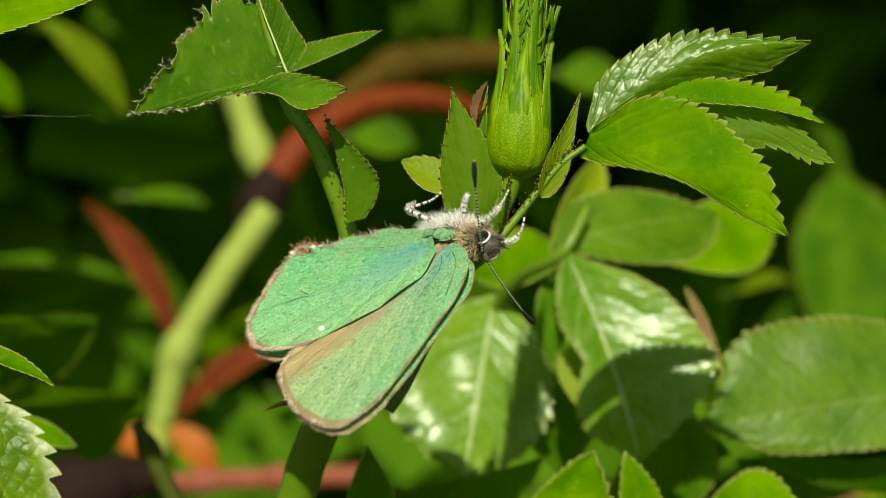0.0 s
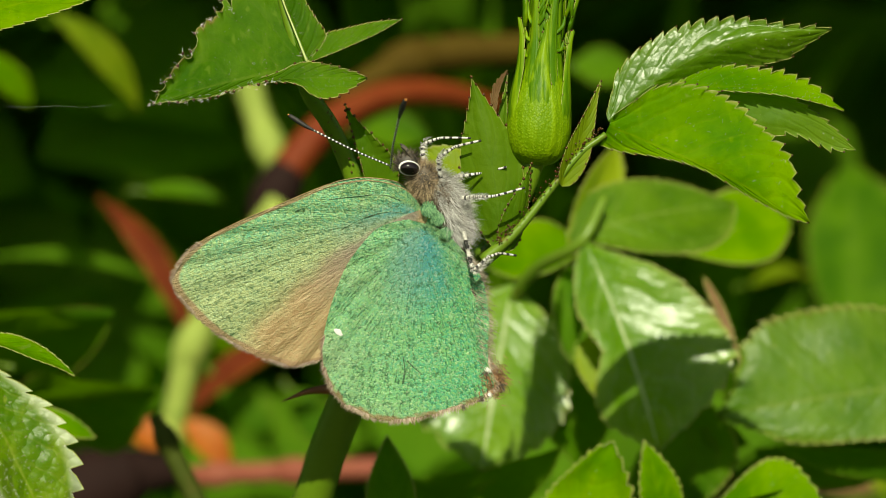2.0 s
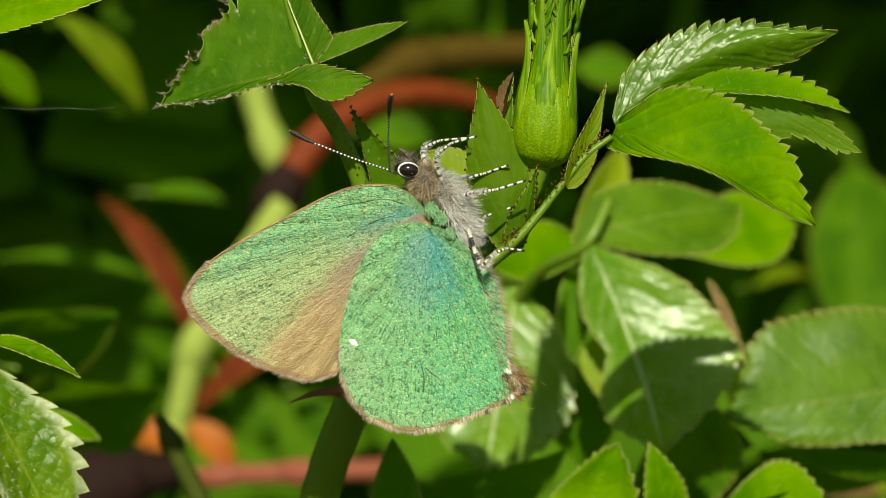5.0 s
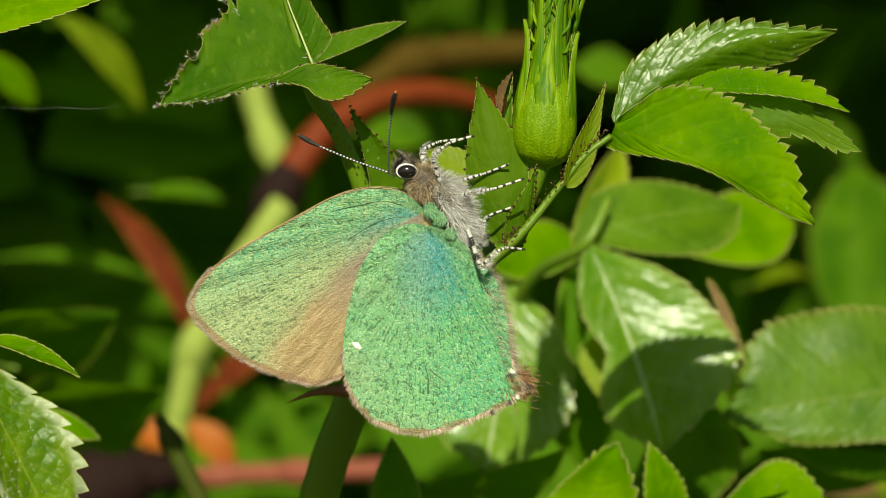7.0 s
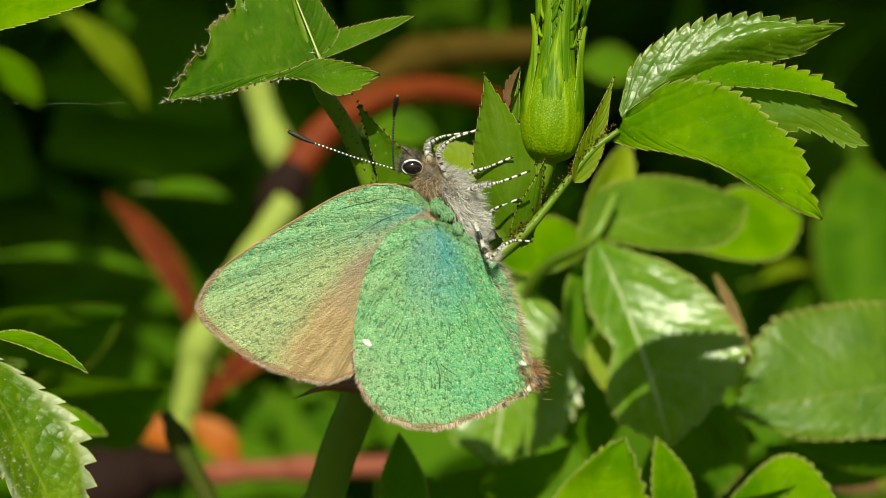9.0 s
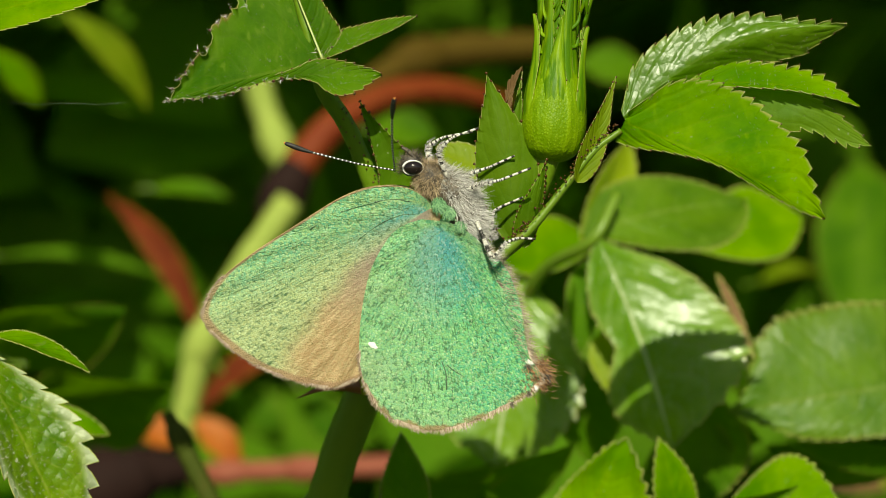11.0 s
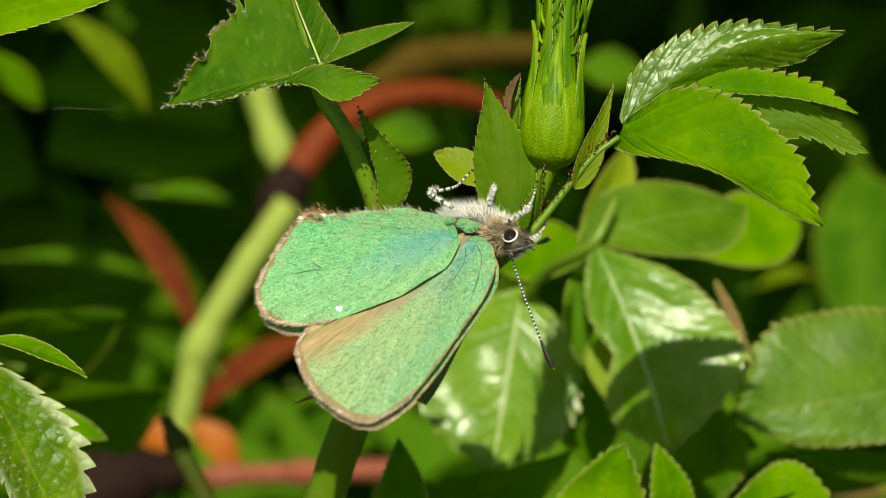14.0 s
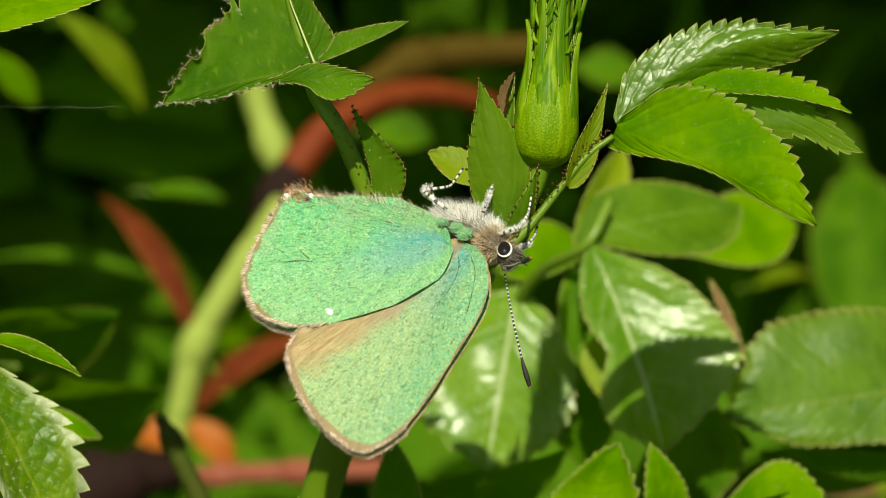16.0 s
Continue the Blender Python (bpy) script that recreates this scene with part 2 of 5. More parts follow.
def wing_material(name, hind, gilding=0.62, bare_from=0.51, flecks=0.62):
    """Green scales over brown membrane: rough speckle, bluish near the root, worn brown zone and margin."""
    m = Nodes(name)
    uv = m.add("ShaderNodeSeparateXYZ")
    m.put(uv.inputs[0], m.where("UV"))
    turn, out = uv.outputs[0], uv.outputs[1]
    speck = m.noise(3900.0, 3.0, 0.7)
    scale_cell = m.add("ShaderNodeTexVoronoi")
    m.put(scale_cell.inputs["Vector"], m.where())
    scale_cell.inputs["Scale"].default_value = 10500.0
    gv = m.add("ShaderNodeSeparateColor")
    m.put(gv.inputs[0], scale_cell.outputs["Color"])
    broad = m.noise(420.0, 3.0)
    cloud = m.noise(170.0, 3.0)
    radial = m.noise(1.0, 3.0, 0.6, vec=m.where("UV"), stretch=(90.0, 7.0, 1.0))
    if hind:
        a, b, gilt = (0.085, 0.45, 0.255), (0.185, 0.56, 0.215), (0.37, 0.61, 0.20)
    else:
        a, b, gilt = (0.145, 0.46, 0.275), (0.28, 0.52, 0.23), (0.46, 0.55, 0.21)
    c = m.mix(m.step(m.math('ADD', m.math('MULTIPLY', broad, 0.5), m.math('MULTIPLY', gv.outputs[2], 0.5)), 0.3, 0.7), a, b)
    c = m.mix(m.math('MULTIPLY', m.step(gv.outputs[0], 0.45, 0.95), 0.45), c, gilt)
    blue = (0.08, 0.40, 0.58)
    near = m.math('MULTIPLY', m.step(m.math('ADD', out, m.math('MULTIPLY', m.math('SUBTRACT', cloud, 0.5), 0.6)), 0.52 if hind else 0.46, 0.06), 0.72 if hind else 0.55)
    c = m.mix(m.math('MULTIPLY', near, m.math('ADD', 0.55, m.math('MULTIPLY', gv.outputs[1], 0.6))), c, blue)
    if hind:
        c = m.mix(m.math('MULTIPLY', m.step(turn, 0.60, 0.35), 0.30), c, (0.46, 0.66, 0.34))
        c = m.mix(m.math('MULTIPLY', m.step(cloud, 0.46, 0.66), 0.42), c, (0.42, 0.47, 0.27))
        rim = m.math('MULTIPLY', m.step(m.math('ADD', out, m.math('MULTIPLY', m.math('SUBTRACT', m.noise(1500.0, 3.0), 0.5), 0.08)), 0.972, 0.992),
                     m.math('MULTIPLY', m.step(turn, 0.24, 0.34), m.step(turn, 0.80, 0.68)))
        brown = (0.32, 0.19, 0.10)
        worn = 0.0
    else:
        gold = m.step(m.math('ADD', turn, m.math('MULTIPLY', m.math('SUBTRACT', cloud, 0.5), 0.15)), 0.34, 0.60)
        c = m.mix(m.math('MULTIPLY', gold, gilding), c, (0.54, 0.51, 0.24))
        worn = m.step(m.math('ADD', m.math('SUBTRACT', turn, m.math('MULTIPLY', out, 0.10)), m.math('MULTIPLY', m.math('SUBTRACT', broad, 0.5), 0.07)), bare_from, bare_from + 0.065)
        bare = m.mix(m.step(out, 0.75, 0.2), m.mix(m.step(radial, 0.4, 0.7), (0.42, 0.26, 0.13), (0.62, 0.43, 0.24)), (0.36, 0.27, 0.23))
        rim = m.step(m.math('ADD', out, m.math('MULTIPLY', broad, 0.03)), 0.978, 0.992)
        brown = (0.36, 0.22, 0.13)
    dash = m.noise(1.0, 2.0, 0.65, vec=m.where("UV"), stretch=(180.0, 16.0, 1.0))
    patch = m.step(m.noise(900.0, 3.0), 0.35, 0.65)
    c = m.mix(m.math('MULTIPLY', m.step(speck, 0.54, 0.62), flecks), c, (0.035, 0.11, 0.05))
    c = m.mix(m.math('MULTIPLY', m.step(dash, 0.54, 0.64), m.math('ADD', 0.45 * flecks, m.math('MULTIPLY', patch, 0.7 * flecks))), c, (0.03, 0.10, 0.05))
    c = m.mix(m.math('MULTIPLY', m.step(radial, 0.56, 0.70), 0.25), c, (0.06, 0.20, 0.10))
    c = m.mix(m.math('MULTIPLY', m.step(gv.outputs[1], 0.72, 0.95), 0.30), c, (0.74, 0.88, 0.56))
    if not hind:
        c = m.mix(m.math('MULTIPLY', worn, m.math('ADD', 0.78, m.math('MULTIPLY', gv.outputs[0], 0.2))), c, bare)
    c = m.mix(m.math('MULTIPLY', rim, 0.85), c, brown)
    nor = m.bump(m.math('ADD', m.math('SUBTRACT', m.math('MULTIPLY', gv.outputs[1], 0.3), m.math('MULTIPLY', scale_cell.outputs["Distance"], 0.35)), m.math('ADD', m.math('MULTIPLY', speck, -1.0), m.math('MULTIPLY', dash, -0.8))), 0.0001, 1.0)
    nor = m.bump(radial, 0.0001, 0.5, nor)
    m.surface(c, 0.50, nor, 0.35)
    m.p.inputs["Sheen Weight"].default_value = 0.2
    m.p.inputs["Sheen Roughness"].default_value = 0.45
    m.p.inputs["Sheen Tint"].default_value = (0.25, 0.85, 0.25, 1)
    tr = m.add("ShaderNodeBsdfTranslucent")
    m.put(tr.inputs[0], m.mix(0.6, c, (0.10, 0.50, 0.06)))
    m.put(tr.inputs[1], nor)
    mx = m.add("ShaderNodeMixShader")
    mx.inputs[0].default_value = 0.15
    m.t.links.new(m.p.outputs[0], mx.inputs[1])
    m.t.links.new(tr.outputs[0], mx.inputs[2])
    m.t.links.new(mx.outputs[0], m.out.inputs[0])
    return m.mat


WING_FORE = wing_material("green_scaled_forewing", False)
WING_FORE_FRESH = wing_material("fresher_green_scaled_forewing", False, 0.36, 0.545, 0.46)
WING_HIND = wing_material("green_scaled_hindwing", True)
WING_HIND_FRESH = wing_material("fresher_green_scaled_hindwing", True, flecks=0.46)


def plain(name, a, b, scale, rough=0.6, spec=0.4, bump=0.00003):
    m = Nodes(name)
    n = m.noise(scale, 3.0)
    m.surface(m.mix(m.step(n, 0.35, 0.65), a, b), rough, m.bump(n, bump, 0.7), spec)
    return m.mat


BODY_GREY = plain("grey_brown_body", (0.05, 0.04, 0.03), (0.16, 0.125, 0.09), 2500.0)
BODY_DARK = plain("dark_body", (0.03, 0.026, 0.022), (0.09, 0.075, 0.06), 3000.0)
FUR_GREY = island("grey_fur", (0.11, 0.095, 0.075), (0.98, 0.96, 0.93))
FUR_BROWN = island("grey_brown_fur", (0.10, 0.07, 0.045), (0.66, 0.56, 0.44))
FUR_DARK = island("dark_bristles", (0.02, 0.016, 0.012), (0.22, 0.18, 0.13))
FRINGE_DARK = island("brown_fringe", (0.07, 0.035, 0.02), (0.48, 0.26, 0.12))
GREEN_HAIR = island("green_scale_hairs", (0.03, 0.14, 0.07), (0.30, 0.55, 0.26))
FUR_TAN = island("tan_fur", (0.16, 0.10, 0.05), (0.66, 0.52, 0.34))
FRINGE_HAIR = island("brown_white_fringe", (0.16, 0.09, 0.05), (0.68, 0.56, 0.44))
EYE_BLACK = Nodes("black_eye").surface((0.012, 0.008, 0.008), 0.12, None, 0.6).mat
WHITE_SCALE = plain("white_scales", (0.72, 0.70, 0.66), (0.88, 0.86, 0.82), 6000.0)
GREY_SCALE = plain("grey_white_scales", (0.42, 0.39, 0.35), (0.80, 0.77, 0.71), 9000.0)
BLACK_SCALE = plain("black_scales", (0.010, 0.009, 0.009), (0.03, 0.026, 0.024), 5000.0)
EDGE_TAN = plain("tan_wing_edge", (0.30, 0.17, 0.08), (0.55, 0.38, 0.20), 3000.0)
VEIN_DARK = plain("dark_green_vein", (0.03, 0.06, 0.03), (0.16, 0.32, 0.16), 9000.0)
ORANGE_TIP = Nodes("orange_tip").surface((0.55, 0.20, 0.04), 0.5).mat
SILK = Nodes("spider_silk").surface((0.35, 0.35, 0.34), 0.5).mat


# ---- helpers for shapes (millimetres in, metres in the mesh) ----
def part(name, bm, material, parent, label=""):
    me = bpy.data.meshes.new(name)
    bm.to_mesh(me)
    bm.free()
    mats = material if isinstance(material, (list, tuple)) else [material]
    for mt in mats:
        me.materials.append(mt)
    me.shade_smooth()
    ob = new(name, me)
    if parent is not None:
        ob.parent = parent
    return tagged(ob, label)


def thing(name, label, category, group="", kind=""):
    return tagged(new(name), label, category, group, kind)


def smooth_path(points, steps):
    """A Catmull-Rom curve through the points; each may carry a radius as its fourth number."""
    pts = [np.array(p, float) for p in points]
    pts = [2 * pts[0] - pts[1], *pts, 2 * pts[-1] - pts[-2]]
    res = []
    for i in range(1, len(pts) - 2):
        a, b, c, d = pts[i - 1:i + 3]
        for k in range(steps):
            t = k / steps
            res.append(0.5 * (2 * b + (c - a) * t + (2 * a - 5 * b + 4 * c - d) * t * t + (3 * b - a - 3 * c + d) * t ** 3))
    res.append(pts[-2])
    return res


def with_radius(points, *radii):
    """Spreads the radii evenly along the points."""
    n = len(points)
    return [(*p, float(np.interp(i / max(1, n - 1), np.linspace(0, 1, len(radii)), radii))) for i, p in enumerate(points)]


def tube(bm, points, sides=10, steps=6, flat=1.0, knobs=0.0):
    path = smooth_path(points, steps)
    rings = []
    ref = Vector((0.13, -0.9, 0.31))
    for i, p in enumerate(path):
        a = Vector(path[max(0, i - 1)][:3])
        b = Vector(path[min(len(path) - 1, i + 1)][:3])
        d = (b - a).normalized()
        u = (ref - d * ref.dot(d)).normalized()
        v = d.cross(u)
        ring = []
        for k in range(sides):
            w = 2 * math.pi * k / sides
            r = p[3] * (1 + knobs * (noise.noise(Vector((p[0] * 1.7 + k, p[1], p[2] * 1.7)))))
            ring.append(bm.verts.new((Vector(p[:3]) + (u * math.cos(w) * flat + v * math.sin(w)) * r) * MM))
        rings.append(ring)
    for r0, r1 in zip(rings, rings[1:]):
        for k in range(sides):
            bm.faces.new((r0[k], r0[(k + 1) % sides], r1[(k + 1) % sides], r1[k]))
    bm.faces.new(rings[0][::-1])
    bm.faces.new(rings[-1])
    return bm


def ball(bm, centre, radii, turn=None, seg=20, rows=12, mat=0):
    m = Matrix.Translation(Vector(centre) * MM) @ (turn.to_4x4() if turn is not None else Matrix.Identity(4)) @ Matrix.Diagonal((radii[0] * MM, radii[1] * MM, radii[2] * MM, 1))
    made = bmesh.ops.create_uvsphere(bm, u_segments=seg, v_segments=rows, radius=1.0, matrix=m)
    for v in made["verts"]:
        for f in v.link_faces:
            f.material_index = mat
    return bm


def frame_of(base, tip, facing):
    x = (Vector(tip) - Vector(base))
    length = x.length
    x.normalize()
    z = Vector(facing)
    z = (z - x * z.dot(x)).normalized()
    y = z.cross(x)
    m = Matrix((x, y, z)).transposed().to_4x4()
    m.translation = Vector(base)
    return m, length


def blade(base, tip, facing, left, right, teeth=18, tooth=0.065, slope=(0.25, 0.25), arch=0.06, bow=0.0, belly=0.42,
          tipped=1.25, ripple=0.02, seed=0, across=5, bite=None, glands=None, rough_edge=0.0, wl=None, wr=None, cup=0.0, rims=None):
    """A toothed leaf blade. left, right: half widths in mm on its two sides; slope: how steeply each half rises from the midrib;
    arch: how far the midrib bulges towards its face, bow: sideways, as parts of the length; belly: where it is widest."""
    m, length = frame_of(base, tip, facing)
    rng = random.Random(seed)
    bm = bmesh.new()
    uvl = bm.loops.layers.uv.new("UVMap")
    sub = (0.0, 0.35, 0.7, 0.92)
    cols = [math.sin(q / across * math.pi / 2) for q in range(across + 1)]
    vs = [min(1.0, (k + s) / teeth) for k in range(teeth) for s in sub] + [1.0]
    power = math.log(0.5) / math.log(belly)
    grid, uvs = [], {}
    jag = [[rng.uniform(0.55, 1.35) for _ in range(teeth + 1)] for _ in (0, 1)]
    tips = []
    for i, v in enumerate(vs):
        k = min(teeth - 1, i // len(sub))
        ts = sub[i % len(sub)] if i < len(vs) - 1 else 0.0
        prof = max(0.0, math.sin(math.pi * v ** power)) ** (0.75 if v ** power < 0.5 else tipped * 0.8)
        row = []
        for j in range(-across, across + 1):
            s = math.copysign(cols[abs(j)], j) if j else 0.0
            h = 0 if s > 0 else 1
            half = left if s >= 0 else right
            edge = abs(s) ** 14
            plan = wl if s >= 0 else wr
            w = half * prof if plan is None else float(np.interp(v, np.linspace(0, 1, len(plan)), plan))
            w += edge * half * tooth * jag[h][k] * (ts ** 0.75 - 0.5) * min(1, prof * 3) * (1 if i < len(vs) - 1 else 0)
            if rough_edge:
                w *= 1 + edge * rough_edge * (0.6 * noise.noise(Vector((v * 9, s * 3 + seed, 0))) + 0.3 * noise.noise(Vector((v * 31, s * 3 + seed, 4))))
            if bite and h == bite[0] and bite[1] < v < bite[2]:
                q = (v - bite[1]) / (bite[2] - bite[1])
                w *= 1 - bite[3] * abs(s) * math.sin(math.pi * q) ** 0.6
            y = s * w
            x = v * length + edge * ts * ts * length / teeth * 0.24 * (1 if 0.02 < v < 0.97 else 0)
            sl = slope[h]
            z = abs(y) * sl - abs(y) ** 2 * 0.02 * sl + cup * y * y + arch * length * 4 * v * (1 - v)
            quilt = math.sin(2 * math.pi * (v * 7 - abs(s) * 2.1))
            z += ripple * quilt * abs(s) * (1 - abs(s) * 0.4) * min(1, half / 3)
            z += 0.17 * half * noise.noise(Vector((v * 2.6 + seed * 3.1, s * 1.6, seed * 1.7))) * (0.3 + abs(s))
            y += bow * length * 4 * v * (1 - v)
            vert = bm.verts.new((m @ Vector((x, y, z))) * MM)
            uvs[vert] = (0.5 + s / 2, v)
            row.append(vert)
            if abs(j) == across and ts > 0.9:
                tips.append(vert.co.copy())
        grid.append(row)
    for r0, r1 in zip(grid, grid[1:]):
        for j in range(len(r0) - 1):
            f = bm.faces.new((r0[j], r1[j], r1[j + 1], r0[j + 1]))
            for lp in f.loops:
                lp[uvl].uv = uvs[lp.vert]
    bm.normal_update()
    if glands is not None:
        glands.extend(tips)
    if rims is not None:
        rims.extend([[r[j].co / MM for r in grid] for j in (0, -1)])
    return bm


def margin(lines, r):
    """The thickened edge of a blade: a thin cord along each of its sides."""
    bm = bmesh.new()
    for pts in lines:
        tube(bm, [(*p, r * (0.7 + 0.6 * (0.5 + 0.5 * noise.noise(p * 1.3)))) for p in pts], 5, 1)
    return bm


def fold(parent, points, r, label="pale midrib"):
    """A raised rib on a blade."""
    return part("midrib", tube(bmesh.new(), with_radius(points, r, r * 0.8, r * 0.4), 6, 5), RIB_PALE, parent, label)


def dots(places, r, seed=0):
    """Small glands at the places (metres), radius r in mm."""
    bm = bmesh.new()
    rng = random.Random(seed)
    for p in places:
        q = r * rng.uniform(0.7, 1.25)
        bmesh.ops.create_icosphere(bm, subdivisions=1, radius=q * MM, matrix=Matrix.Translation(p + Vector([rng.uniform(-0.04, 0.04) * MM for _ in range(3)])))
    return bm


def hairs(bm, roots, width, mat=0):
    """Bent tapering hairs; roots: (place, way, bend) in mm."""
    for p, w, b in roots:
        p, w, b = Vector(p), Vector(w), Vector(b)
        side = w.cross(Vector((0.3, 1.0, 0.2)))
        if side.length < 1e-6:
            side = Vector((1, 0, 0))
        side = side.normalized() * width
        a0, a1 = bm.verts.new((p - side) * MM), bm.verts.new((p + side) * MM)
        mid = p + w * 0.55 + b * 0.3
        b0, b1 = bm.verts.new((mid - side * 0.7) * MM), bm.verts.new((mid + side * 0.7) * MM)
        tip = bm.verts.new((p + w + b) * MM)
        for f in (bm.faces.new((a0, a1, b1, b0)), bm.faces.new((b0, b1, tip))):
            f.material_index = mat
    return bm


def down(me, count, length, width):
    """Short hairs scattered over a blade, standing off the side that faces the light, thicker towards the edges."""
    rng = random.Random(count)
    faces = [f for f in me.polygons if f.area > 0]
    sizes = [float(s) for s in np.cumsum([f.area for f in faces])]
    roots = []
    for f in rng.choices(faces, cum_weights=sizes, k=count):
        corners = [me.vertices[i].co for i in f.vertices]
        share = [rng.random() + 0.01 for _ in corners]
        p = sum((c * s for c, s in zip(corners, share)), Vector()) / sum(share) / MM
        n = f.normal if f.normal.y < 0 else -f.normal
        w = (n + Vector([rng.gauss(0, 0.55) for _ in range(3)])).normalized() * length * rng.uniform(0.3, 1.0)
        roots.append((p, w, Vector((0, 0, -0.1 * length))))
    return hairs(bmesh.new(), roots, width)


def edge_hairs(places, out, length, seed=0):
    """Short pale hairs at the places (metres), all leaning along out."""
    rng = random.Random(seed)
    roots = []
    for p in places:
        for _ in range(8):
            q = p / MM + Vector([rng.gauss(0, 0.10) for _ in range(3)])
            w = Vector(out).normalized() * length * rng.uniform(0.5, 1.2) + Vector([rng.gauss(0, 0.10) for _ in range(3)])
            roots.append((q, w, Vector([rng.gauss(0, 0.05) for _ in range(3)])))
    return hairs(bmesh.new(), roots, 0.011)


# ---- ground and far hedge ----
def ground():
    m = Nodes("leaf_litter_soil")
    c = m.mix(m.noise(6.0, 5.0), (0.035, 0.03, 0.018), (0.05, 0.085, 0.02))
    m.surface(c, 0.9, m.bump(m.noise(40.0, 5.0), 0.02, 0.8), 0.2)
    bm = bmesh.new()
    bmesh.ops.create_grid(bm, x_segments=24, y_segments=24, size=300.0)
    ob = part("ground", bm, m.mat, None)
    ob.location.z = -0.42
    return tagged(ob, "dark soil and low grass under the hedge", "ground", kind="structure")


ground()


def leaf_cloud(name, boxes, size, material, seed):
    """Many small bent leaves in boxes ((x0, x1), (y0, y1), (z0, z1), count), mm."""
    rng = random.Random(seed)
    verts, faces, uvs = [], [], []
    outline = ((0, 0), (0.25, 0.32), (0.55, 0.36), (0.85, 0.18), (1, 0), (0.85, -0.18), (0.55, -0.36), (0.25, -0.32))
    for bx, by, bz, count in boxes:
        for _ in range(count):
            while True:
                q = [rng.uniform(-1, 1) for _ in range(3)]
                if sum(abs(a) ** 3.5 for a in q) < rng.uniform(0.75, 1.15):
                    break
            p = Vector([(lo + hi) / 2 + a * (hi - lo) / 2 for a, (lo, hi) in zip(q, (bx, by, bz))])
            s = size * rng.uniform(0.6, 1.35)
            q = Euler((rng.gauss(0.9, 0.6), rng.gauss(0, 0.5), rng.uniform(0, 6.28))).to_matrix()
            k = len(verts)
            for u, w in outline:
                v = Vector((u - 0.5, w, abs(w) * 0.35 - (u - 0.5) ** 2 * 0.5))
                verts.append(tuple((p + q @ v * s) * MM))
            verts.append(tuple((p + q @ Vector((0.05, 0, 0.0)) * s) * MM))
            for i in range(8):
                faces.append((k + i, k + (i + 1) % 8, k + 8))
                uvs += [(0.5 + outline[i][1], outline[i][0]), (0.5 + outline[(i + 1) % 8][1], outline[(i + 1) % 8][0]), (0.5, 0.55)]
    me = bpy.data.meshes.new(name)
    me.from_pydata(verts, [], faces)
    uvl = me.uv_layers.new(name="UVMap")
    uvl.data.foreach_set("uv", [c for uv in uvs for c in uv])
    me.materials.append(material)
    me.shade_smooth()
    return new(name, me)


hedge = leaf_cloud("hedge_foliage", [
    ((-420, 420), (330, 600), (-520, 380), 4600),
    # Overhang above the view, added to keep the sun off the hedge.
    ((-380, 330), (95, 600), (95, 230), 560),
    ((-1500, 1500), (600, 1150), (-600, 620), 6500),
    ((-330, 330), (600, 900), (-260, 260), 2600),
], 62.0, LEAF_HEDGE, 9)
tagged(hedge, "dense dark green hedge foliage with an added overhang that shades it", "foliage", kind="stuff")


